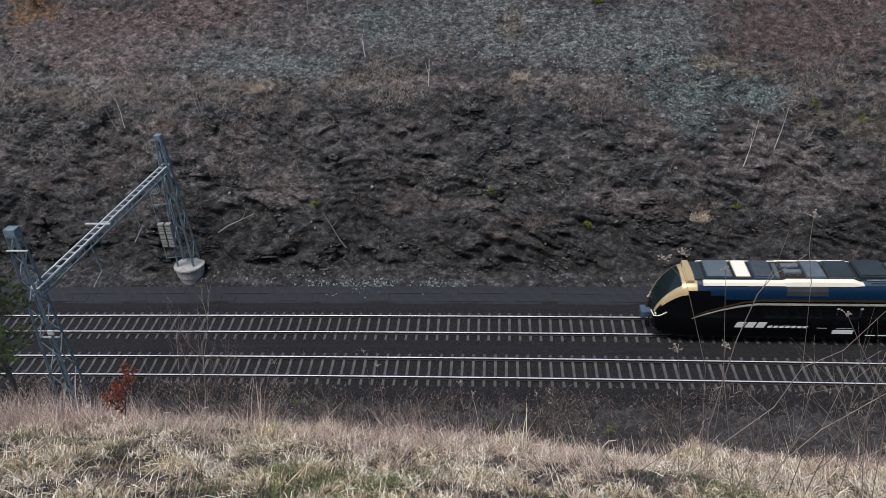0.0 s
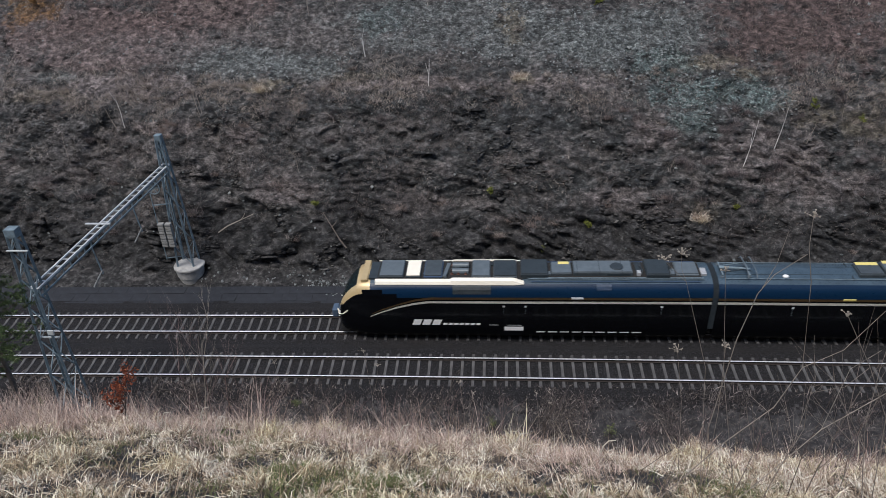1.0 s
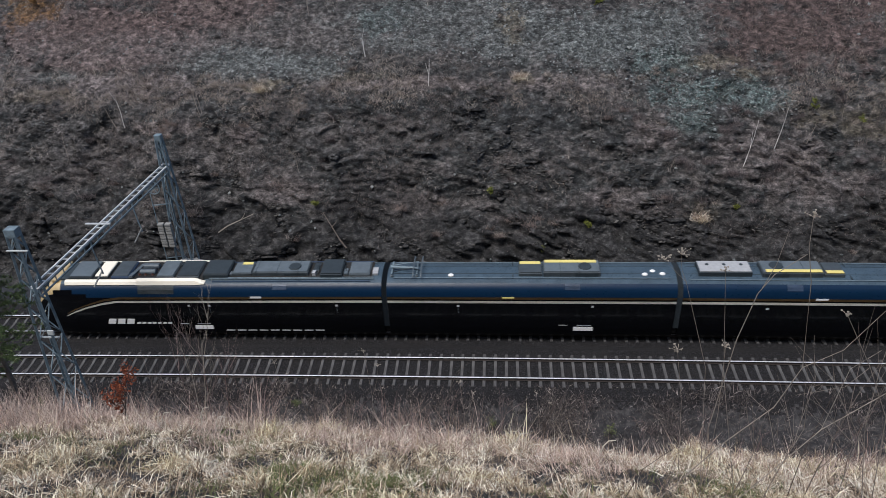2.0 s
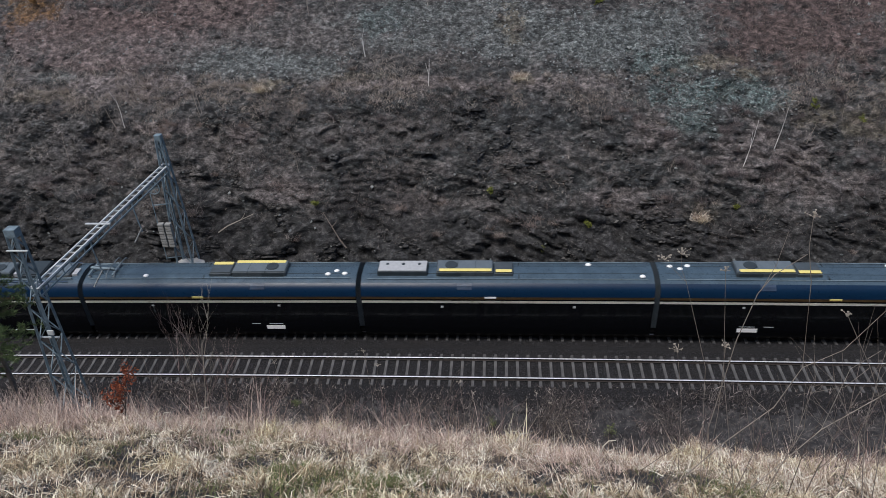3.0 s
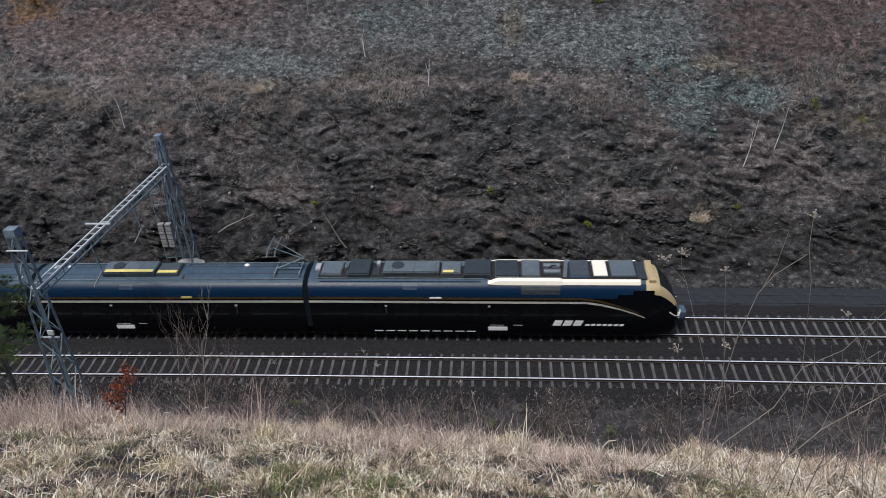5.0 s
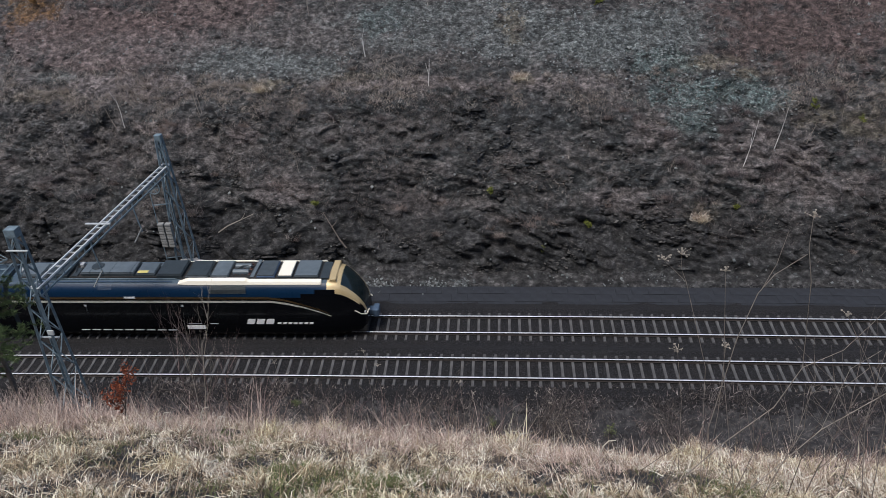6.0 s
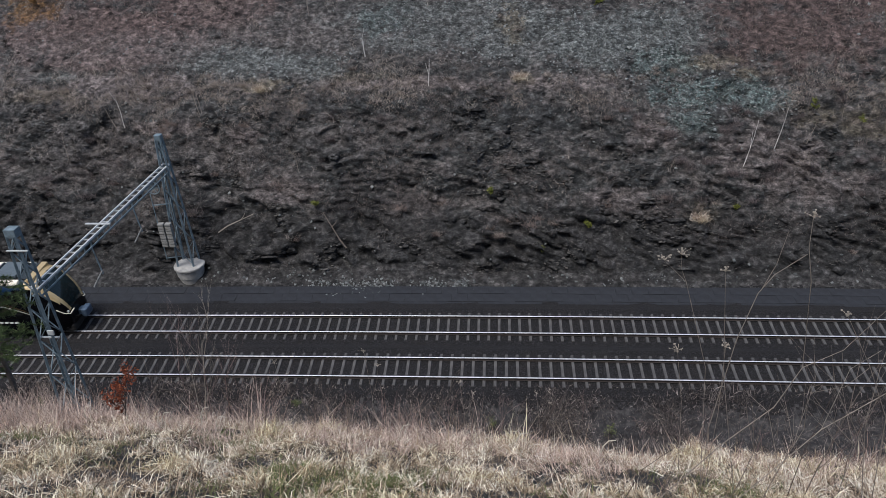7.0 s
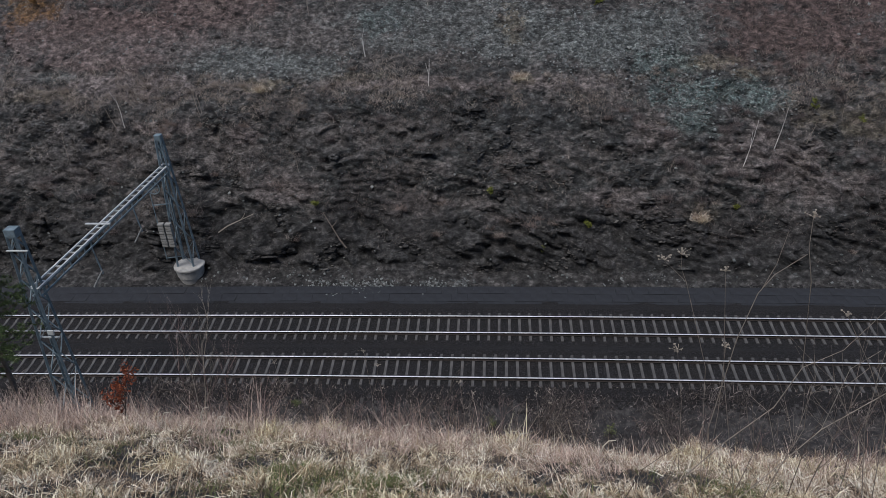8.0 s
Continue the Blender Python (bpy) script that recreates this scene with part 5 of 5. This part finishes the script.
    me = bulk(name, ver, (b + q[None]).reshape(-1, 4), np.zeros((0, 3), int), [mat or M_STONE])
    return tagged(new(name, me), label, "stones", kind="stuff")


def cutting_stones():
    pts = scatter(150000)
    x, y, z = pts.T

    def near(cx, cz, rx, rz):
        return np.exp(-((x - cx) / rx) ** 2 - ((z - cz) / rz) ** 2)
    d = 0.04 + 0.9 * stony(x, z) + 0.4 * near(14.6, 10.6, 2.4, 0.6)
    d = d * np.clip(0.6 + 0.8 * fbm(x * 0.5, z * 0.6, 3, 44), 0.05, 1.4)
    m = rng.uniform(0, 1, len(x)) < d * 0.38
    stones("scree", pts[m], rng.uniform(0.05, 0.20, m.sum()) * rng.uniform(0.5, 1.2, m.sum()), "loose grey scree stones on the hillside")
    # broken plates of shale bedded in the rock face
    k = fbm(x * 0.6, z * 0.8, 3, 144)
    m = (z < 10.5) & (rng.uniform(0, 1, len(x)) < np.clip(0.02 + 0.6 * k, 0.01, 0.4))
    stones("shale_plates", pts[m] + rng.normal(0, 0.05, (m.sum(), 3)), rng.uniform(0.05, 0.15, m.sum()) * rng.uniform(0.5, 1.3, m.sum()), "broken dark shale plates on the rock face", M_FLAKE, 0.34, 0.30)
    # larger blocks that stand out of the lower face, along its dipping beds
    m = (z < 8.8) & (z > 0.3) & (rng.uniform(0, 1, len(x)) < np.where(z < 3.4, 0.030, 0.012) * np.clip(0.4 + 1.5 * k, 0, 1.5))
    stones("rock_ledge", pts[m] + np.array((0, 0.12, -0.10)), rng.uniform(0.22, 0.66, m.sum()) * rng.uniform(0.7, 1.3, m.sum()), "dark dipping shale blocks standing out of the rock face", M_SLOPE, 0.42, 0.35)
    # fallen heaps at the foot
    heap = []
    for cx, cy, n, sp in ((-10.6, 39.8, 330, 1.25), (-8.2, 39.9, 160, 0.6), (-4.6, 39.95, 190, 0.75), (-2.6, 40.1, 130, 0.5), (-12, 40.6, 50, 1.6), (4, 40.6, 50, 3.5), (14, 40.6, 60, 5), (-17, 40.6, 40, 2.5), (24, 40.7, 40, 4)):
        hx, hy = rng.normal(cx, sp, n), rng.normal(cy, 0.38, n)
        hz = height(hx, hy)[0] + 0.02
        heap.append(np.stack([hx, hy, hz], -1))
    heap = np.concatenate(heap)
    stones("fallen_stones", heap, rng.uniform(0.05, 0.19, len(heap)) * rng.uniform(0.6, 1.1, len(heap)), "heaps of fallen pale stones at the cutting's foot")


cutting_stones()


# ---- saplings, shrubs and weeds ----
def grow(bm, p, d, length, radius, depth, spread=0.6, wander=0.18, kids=3, tips=None, r=random, first=True):
    """A limb that wanders and throws off smaller limbs."""
    pts = [Vector(p)]
    d = Vector(d).normalized()
    n = 5 if depth else 4
    if first:
        wander *= 0.35
    for i in range(n):
        d = (d + Vector((r.gauss(0, wander), r.gauss(0, wander), r.gauss(0.03, wander * 0.6)))).normalized()
        pts.append(pts[-1] + d * length / n)
    tube(bm, pts, radius, radius * 0.45, 5 if depth > 1 else 4)
    if tips is not None and depth <= 1:
        tips += pts[2:]
    if depth:
        for k in range(kids):
            i = r.randint(2, n) if k else n
            q = (d + Vector((r.gauss(0, spread), r.gauss(0, spread), r.gauss(0.12, spread * 0.5)))).normalized()
            grow(bm, pts[i], q, length * r.uniform(0.42, 0.68), radius * 0.5, depth - 1, spread, wander, kids, tips, r, False)


def bare_sapling(x, y, z, tall, lean, mat, label, depth=2, kids=4, radius=0.022, seed=1, spread=0.55):
    ob = thing("bare_sapling", label, "sapling", m=pose(x, y, z))
    r = random.Random(seed)
    bm = bmesh.new()
    grow(bm, (0, 0, -0.05), (lean, 0, 1), tall * 0.72, radius, depth, spread, 0.10, kids, None, r)
    part("trunk", bm, mat, ob)
    return ob


def leaf_cards(tips, n, size, r):
    """Small folded leaves round the twig ends."""
    ver, quads = [], []
    for _ in range(n):
        p = Vector(r.choice(tips)) + Vector((r.gauss(0, 0.05), r.gauss(0, 0.05), r.gauss(0, 0.05)))
        q = Euler((r.uniform(0, 6.3), r.uniform(0, 6.3), r.uniform(0, 6.3))).to_matrix()
        s = size * r.uniform(0.6, 1.3)
        i = len(ver)
        ver += [p + q @ Vector(c) * s for c in ((0, -0.5, 0), (0.32, 0, 0.10), (0, 0.5, 0), (-0.32, 0, 0.10))]
        quads.append((i, i + 1, i + 2, i + 3))
    return ver, quads


def leafy(name, label, category, x, y, z, tall, mat, leaf_mat, n, size, seed, depth=2, kids=4, lean=0.0, spread=0.6, radius=0.02):
    ob = thing(name, label, category, m=pose(x, y, z))
    r = random.Random(seed)
    bm, tips = bmesh.new(), []
    grow(bm, (0, 0, -0.05), (lean, 0, 1), tall * 0.65, radius, depth, spread, 0.14, kids, tips, r)
    part("trunk", bm, mat, ob)
    v, f = leaf_cards(tips, n, size, r)
    leaves = new("crown", add_mesh("crown", v, f, leaf_mat))
    leaves.parent = ob
    return ob


leafy("beech_sapling", "small sapling holding rust-red winter leaves", "sapling", -8.2, 11.4, ground_z(-8.2, 11.4), 1.55, M_DARKBARK, M_REDLEAF, 460, 0.07, 5, 2, 5, 0.46, 0.30)
for k, (x, y, tall, lean, mat, depth, kids, rad) in enumerate(((-6.45, 11.6, 2.5, 0.08, M_PALEBARK, 3, 5, 0.015), (-6.58, 11.7, 2.0, 0.0, M_PALEBARK, 2, 5, 0.012), (-6.35, 11.65, 2.4, 0.14, M_TWIGRED, 3, 5, 0.010),
                                                             (-6.7, 11.8, 2.3, -0.06, M_TWIGRED, 3, 5, 0.010), (-6.1, 11.9, 2.0, 0.18, M_TWIGRED, 3, 5, 0.009))):
    bare_sapling(x, y, ground_z(x, y), tall, lean, mat, "leafless birch sapling with reddish twigs at the bank's edge", depth, kids - 1, rad * 0.85, 8 + k, 0.30)
edge = random.Random(12)
for k in range(34):
    x = -8.0 + 9.0 * k / 33 + edge.uniform(-0.3, 0.3)
    y = edge.uniform(11.3, 13.2) - 0.10 * max(0, x + 6)
    bare_sapling(x, y, ground_z(x, y), edge.uniform(0.8, 1.9), edge.uniform(-0.05, 0.3), (M_BARK, M_TWIGRED, M_DARKBARK)[k % 3], "leafless twiggy sapling at the bank's edge", 2, 5, 0.008, 100 + k, 0.5)
for k in range(26):
    x = -14 + 33 * k / 25 + edge.uniform(-0.8, 0.8)
    y = edge.uniform(25.9, 28.4)
    ob = bare_sapling(x, y, ground_z(x, y), edge.uniform(0.8, 1.7), edge.uniform(-0.2, 0.2), (M_TWIGRED, M_BARK)[k % 2], "leafless bush beside the near track", 3, 4, 0.014, 200 + k, 0.75)
    ob.name = "bare_bush"
    tagged(ob, category="bush")
for x, y, s in ((-10.6, 28.2, 0.9), (-0.5, 27.3, 0.9), (5.3, 27.0, 0.9), (-24.4, 27.9, 1.0)):
    leafy("green_shrub", "small dull green shrub beside the near track", "shrub", x, y, ground_z(x, y), s, M_DARKBARK, M_GREEN, 200, 0.07, 300 + int(x), 2, 4, 0.0, 0.8, 0.014)
for i, (x, y, z, tall, lean) in enumerate(((-9.95, 52.4, 11.4, 1.9, -0.06), (-5.2, 50.2, 9.9, 1.9, 0.03), (15.7, 45.3, 5.6, 3.0, 0.22), (17.8, 46.2, 6.4, 2.9, 0.22), (-27.6, 47.7, 7.8, 1.9, -0.4), (-26.8, 47.8, 7.9, 2.5, -0.16),
                                           (-21.0, 48.3, 8.6, 2.6, -0.15), (-21.4, 48.3, 8.6, 2.9, -0.25), (-30.6, 46.3, 6.2, 1.7, 0.08), (6.6, 47.2, 7.4, 1.6, 0.0), (20.0, 46.4, 6.6, 1.5, 0.25), (-14.6, 56.0, 14.0, 1.8, 0.05), (3.9, 49.3, 9.2, 1.7, 0.0))):
    q = seat(x, y, z)
    bare_sapling(q[0], q[1], q[2], tall, lean, M_WHITEBARK if i in (0, 1, 2, 3, 5) else M_CANE, "thin leafless pale sapling on the cutting", 1, 2, 0.044 if i < 2 else 0.030, 50 + i, 0.22)
for i, (x, y, z, s, n) in enumerate(((6.82, 55.8, 13.7, 1.2, 420), (-0.83, 44.5, 3.9, 0.6, 130), (-12.57, 43.6, 3.4, 0.65, 110), (5.57, 42.8, 2.2, 0.55, 110), (15.15, 43.7, 3.1, 0.55, 90), (20.4, 47.7, 8.6, 0.9, 90), (2.6, 42.2, 1.0, 0.5, 80), (23.5, 47.4, 7.3, 0.8, 60))):
    leafy("green_shrub", "small yellow-green shrub on the cutting", "shrub", *seat(x, y, z), s, M_DARKBARK, M_MOSS, n * 2, 0.10, 80 + i, 2, 4, 0.0, 0.9, 0.016)


for i, (x, y, z, s) in enumerate(((20.2, 48.0, 8.5, 1.7), (22.4, 47.8, 7.9, 1.9), (24.6, 47.5, 7.3, 1.8), (18.6, 47.4, 7.7, 1.5), (9.0, 47.2, 7.1, 1.3), (11.0, 45.0, 5.0, 1.2), (-7.0, 44.4, 3.9, 1.2), (-14.0, 45.6, 5.4, 1.3), (3.0, 43.6, 3.1, 1.1))):
    ob = bare_sapling(x, y, z, s, 0.0, (M_TWIG, M_CANE)[i % 2], "leafless rounded bush on the cutting", 3, 5, 0.02, 500 + i, 0.9)
    ob.name = "bare_bush"
    tagged(ob, category="bush")
leafy("rusty_shrub", "shrub with orange-brown dead leaves on the hillside", "shrub", -36.5, 57.0, 14.3, 1.6, M_DARKBARK, M_RUSTLEAF, 500, 0.11, 91, 2, 5, 0.0, 0.8, 0.02)


def grass_tussock(x, y, z, size, n):
    r = np.stack([rng.normal(x, size * 0.3, n), rng.normal(y, size * 0.15, n), rng.normal(z, size * 0.12, n)], -1)
    me = blades("grass_tussock", r - (x, y, z), rng.uniform(0.4, 1.0, n) * size, np.full(n, 0.022), 1.2, 1.3, M_STRAW)
    ob = new("grass_tussock", me)
    ob.matrix_basis = pose(x, y, z)
    tagged(ob, "hanging tussock of pale dry grass on rock", "grass")


grass_tussock(12.88, 43.0, 2.75, 0.9, 260)
grass_tussock(-17.1, 49.5, 9.9, 0.9, 220)
grass_tussock(1.3, 50.5, 10.1, 0.9, 200)


def dead_branch(pts, radius, label, mat):
    a = Vector(pts[0])
    ob = thing("dead_branch", label, "branch", m=pose(*a))
    bm = bmesh.new()
    q = [Vector(p) - a for p in pts]
    tube(bm, q, radius, radius * 0.4, 6)
    m = q[len(q) // 2]
    tube(bm, [m, m + Vector((0.3, -0.1, 0.35)), m + Vector((0.45, -0.15, 0.6))], radius * 0.6, radius * 0.3, 5)
    part("limb", bm, mat, ob)


dead_branch([(-19.3, 42.7, 2.15), (-18.6, 42.8, 2.6), (-17.7, 43.0, 2.95), (-16.8, 43.2, 3.3)], 0.05, "fallen pale dead branch on the rock", M_PALEBARK)
dead_branch([(-10.4, 42.0, 1.3), (-10.8, 42.1, 1.9), (-11.3, 42.4, 2.7), (-11.9, 42.8, 3.6)], 0.06, "dead pale trunk leaning on the rock", M_BARK)


# ---- pine beside the near mast ----
def pine(x, y):
    z = ground_z(x, y)
    ob = thing("pine_tree", "young pine with dark green needled boughs", "tree", m=pose(x, y, z))
    r = random.Random(3)
    top = 16.5 - z
    part("trunk", tube(bmesh.new(), [(0, 0, -0.1), (0.05, 0, top * 0.35), (-0.04, 0.05, top * 0.7), (0, 0, top)], 0.13, 0.03, 8), M_BARK, ob)
    ver, quads = [], []
    for k in range(70):
        h = top * r.uniform(0.35, 0.98)
        a = r.uniform(0, math.tau)
        ln = (1.0 - h / top) * 2.3 + 0.45
        d = Vector((math.cos(a), math.sin(a), r.uniform(0.05, 0.35)))
        pts = [Vector((0, 0, h))]
        for i in range(4):
            pts.append(pts[-1] + d.normalized() * ln / 4)
            d.z += 0.08
        part("bough", tube(bmesh.new(), pts, 0.018, 0.006, 4), M_DARKBARK, ob)
        for p in pts[1:]:
            for _ in range(5):
                o = p + Vector((r.gauss(0, 0.12), r.gauss(0, 0.12), r.gauss(0.03, 0.08)))
                for _ in range(22):
                    w = Vector((r.gauss(0, 1), r.gauss(0, 1), r.gauss(0.5, 0.8))).normalized() * r.uniform(0.10, 0.20)
                    s = w.cross(Vector((r.gauss(0, 1), r.gauss(0, 1), 0.3))).normalized() * 0.011
                    i = len(ver)
                    ver += [o - s, o + s, o + w + s * 0.3, o + w - s * 0.3]
                    quads.append((i, i + 1, i + 2, i + 3))
    crown = new("crown", add_mesh("crown", ver, quads, M_NEEDLE))
    crown.parent = ob


pine(-18.4, 20.2)


# ---- tall weeds and bramble canes close to the camera ----
def weed(points, radius, twigs=(), heads=(), label="tall dry weed stalk with a withered flower head", mat=M_CANE, name="dry_weed"):
    radius *= 0.5
    a = Vector(points[0])
    a.z = min(a.z, ground_z(a.x, a.y) + 0.02)
    ob = thing(name, label, "weed", m=pose(*a))
    pts = [Vector((0, 0, 0))] + [Vector(p) - a for p in points[1:]]
    part("stalk", tube(bmesh.new(), pts, radius, radius * 0.45, 6), mat, ob)
    for tw in twigs:
        part("twig", tube(bmesh.new(), [Vector(p) - a for p in tw], radius * 0.55, radius * 0.25, 5), mat, ob)
    r = random.Random(len(points) * 7 + int(points[-1][0] * 100))
    for h in heads:
        c = Vector(h) - a
        bm = bmesh.new()
        for k in range(11):
            e = c + Vector((r.gauss(0, 0.034), r.gauss(0, 0.034), r.uniform(0.01, 0.04)))
            tube(bm, [c, (c + e) / 2 + Vector((0, 0, 0.004)), e], 0.0022, 0.0015, 4)
            bmesh.ops.create_icosphere(bm, subdivisions=1, radius=r.uniform(0.005, 0.011), matrix=Matrix.Translation(e))
        part("flower_head", bm, M_PALEBARK, ob, "withered flat flower head")


Y = 5.2
weed([(1.95, Y, 19.0), (1.90, Y, 19.9), (2.0, Y, 20.9), (2.10, Y, 21.37), (2.2, Y, 21.55), (2.42, Y, 21.74)], 0.010, [[(2.12, Y, 21.4), (2.2, Y, 21.65), (2.24, Y, 21.95)]], (), "bent bare cane rising from the grass", M_CANE, "bramble_cane")
weed([(1.3, Y, 18.8), (2.05, Y, 19.7), (2.44, Y, 20.16), (2.6, Y, 20.61), (2.5, Y, 21.48), (2.42, Y, 21.8), (2.40, Y, 22.07)], 0.011, [[(2.6, Y, 20.61), (2.9, Y, 20.8), (3.15, Y, 21.21), (3.3, Y, 21.3)]], [(2.40, Y, 22.07)], "tall forked dry cane rising from the grass", M_CANE, "bramble_cane")
weed([(1.96, Y, 18.95), (1.96, Y, 20.09), (1.92, Y, 20.82)], 0.007, (), [(1.92, Y, 20.82)])
weed([(1.75, Y, 19.1), (1.62, Y, 20.2), (1.52, Y, 20.78)], 0.006, (), [(1.52, Y, 20.78)])
weed([(2.0, Y + 0.1, 18.9), (1.78, Y, 20.6), (1.51, Y, 21.48), (1.31, Y, 21.69)], 0.006, [[(1.51, Y, 21.48), (1.46, Y, 21.6), (1.44, Y, 21.74)]], [(1.31, Y, 21.69), (1.44, Y, 21.74)])
weed([(2.3, Y, 18.9), (1.95, Y, 20.5), (1.86, Y, 21.2), (1.81, Y, 21.58)], 0.006, (), [(1.81, Y, 21.58)])
weed([(3.6, Y, 18.9), (3.43, Y, 20.05), (3.16, Y, 20.62), (2.86, Y, 21.15)], 0.009, [[(3.16, Y, 20.62), (3.0, Y, 20.4), (2.6, Y, 20.3)]], [(2.86, Y, 21.15)])
weed([(2.2, Y, 18.9), (2.9, Y, 19.9), (3.43, Y, 20.4), (3.9, Y, 20.7)], 0.010, [[(2.9, Y, 19.9), (3.0, Y, 20.6), (3.21, Y, 20.8)], [(2.6, Y, 19.45), (2.4, Y, 20.1), (2.15, Y, 20.35)]], (), "arching bare bramble cane over the grass", M_PALEBARK, "bramble_cane")
weed([(2.75, Y, 18.9), (2.8, Y, 19.6), (2.93, Y, 20.37), (3.1, Y, 20.7)], 0.007, [[(2.82, Y, 19.8), (3.1, Y, 20.1), (3.3, Y, 20.05)]], (), "bare branching twig rising from the grass", M_DARKBARK, "bramble_cane")
weed([(1.1, Y, 18.75), (1.35, Y, 19.35), (1.72, Y, 19.75)], 0.009, [[(1.2, Y, 18.9), (1.05, Y, 19.4), (0.9, Y, 19.7)]], (), "dark bare cane rising from the grass", M_DARKBARK, "bramble_cane")
weed([(-1.62, Y, 18.86), (-1.58, Y, 19.3), (-1.46, Y, 19.95)], 0.007, [[(-1.58, Y, 19.2), (-1.7, Y, 19.5), (-1.74, Y, 19.8)]], (), "dark bare cane rising from the grass", M_DARKBARK, "bramble_cane")
weed([(-0.75, Y, 19.0), (-0.61, Y, 19.3), (-0.32, Y, 19.64), (-0.1, Y, 19.9)], 0.006, (), (), "dark bare cane rising from the grass", M_DARKBARK, "bramble_cane")
weed([(-3.1, Y, 19.0), (-3.05, Y, 19.5), (-2.95, Y, 19.75)], 0.006, (), (), "dark bare cane rising from the grass", M_DARKBARK, "bramble_cane")
for x, y, h in ((-2.75, 11.6, 2.4), (-0.75, 10.4, 1.6), (-4.8, 12.0, 2.1), (0.6, 9.6, 1.4)):
    g = ground_z(x, y)
    weed([(x, y, g), (x + 0.05, y, g + h * 0.5), (x - 0.02, y, g + h)], 0.010, [[(x + 0.05, y, g + h * 0.5), (x + 0.2, y, g + h * 0.72), (x + 0.22, y, g + h * 0.85)]], [(x - 0.02, y, g + h), (x + 0.22, y, g + h * 0.85)])

for i, (x, tall, lean) in enumerate(((2.55, 1.5, 0.25), (2.95, 1.9, 0.1), (3.3, 1.7, -0.1), (2.2, 1.2, 0.3), (3.6, 2.1, -0.2), (1.5, 1.0, 0.2))):
    bare_sapling(x, 5.3, ground_z(x, 5.3), tall, lean, (M_CANE, M_BARK)[i % 2], "fine bare twigs rising from the near grass", 2, 4, 0.006, 700 + i, 0.55)

for x, y, h in ((-7.1, 11.0, 0.55), (-6.35, 11.2, 0.62), (-2.05, 10.6, 0.5), (-6.0, 11.1, 0.4), (0.2, 9.4, 0.45), (1.6, 9.0, 0.4), (-8.9, 11.2, 0.6)):
    g = ground_z(x, y)
    weed([(x, y, g), (x + 0.06, y, g + h * 0.7), (x + 0.14, y, g + h), (x + 0.26, y, g + h * 1.04)], 0.030, (), (), "pale bent plume of dry grass", M_PLUME, "grass_plume")


# ---- sleepers and slabs, piece by piece ----
def lay_sleepers(track, base, s0, first, last):
    for i in range(first, last):
        s = s0 + 0.6 * i
        ob = new("sleeper", SLEEPER)
        ob.parent = track
        p = canted(s, 0, -0.375 + 0.004 * math.sin(i * 12.9), base)
        ob.matrix_basis = pose(p.x, p.y, p.z, math.degrees(CANT), 0, -math.degrees(s / RAD) + 0.5 * math.sin(i * 7.7))


lay_sleepers(TRACK_FAR, 0.0, -25.957, -34, 116)
lay_sleepers(TRACK_NEAR, -GAP, -2.155, -70, 80)


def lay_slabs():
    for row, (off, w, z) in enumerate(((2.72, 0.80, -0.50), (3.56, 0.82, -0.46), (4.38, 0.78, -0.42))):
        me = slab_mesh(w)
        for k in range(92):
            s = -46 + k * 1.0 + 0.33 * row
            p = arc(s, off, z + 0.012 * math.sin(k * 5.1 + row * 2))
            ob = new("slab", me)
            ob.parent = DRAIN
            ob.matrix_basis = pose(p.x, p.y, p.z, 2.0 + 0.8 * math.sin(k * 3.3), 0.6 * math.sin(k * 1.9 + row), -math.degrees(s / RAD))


lay_slabs()


# ---- what moves ----
def motions():
    # the middle of the train along the track, second by second
    where = [(0.0, 53.34), (0.5, 44.16), (1.0, 35.61), (1.5, 26.4), (1.7, 22.9), (2.8, 3.73), (3.0, 0.2), (3.5, -8.91), (4.0, -17.35),
             (4.5, -26.53), (4.7, -30.02), (5.8, -49.05), (6.0, -52.65), (6.5, -61.7), (7.0, -70.35), (7.5, -79.15), (8.0, -87.95)]
    walk(TRAIN, [(t, on_track(s)) for t, s in where])
    for axle in AXLES:
        at = axle.matrix_basis.translation.copy()
        rows = []
        for k in range(241):
            t = k / 30
            s = float(np.interp(t, [a for a, _ in where], [b for _, b in where]))
            rows.append((t, pose(at.x, at.y, at.z, 0, math.degrees(s / 0.43), 0)))
        walk(axle, rows)


motions()
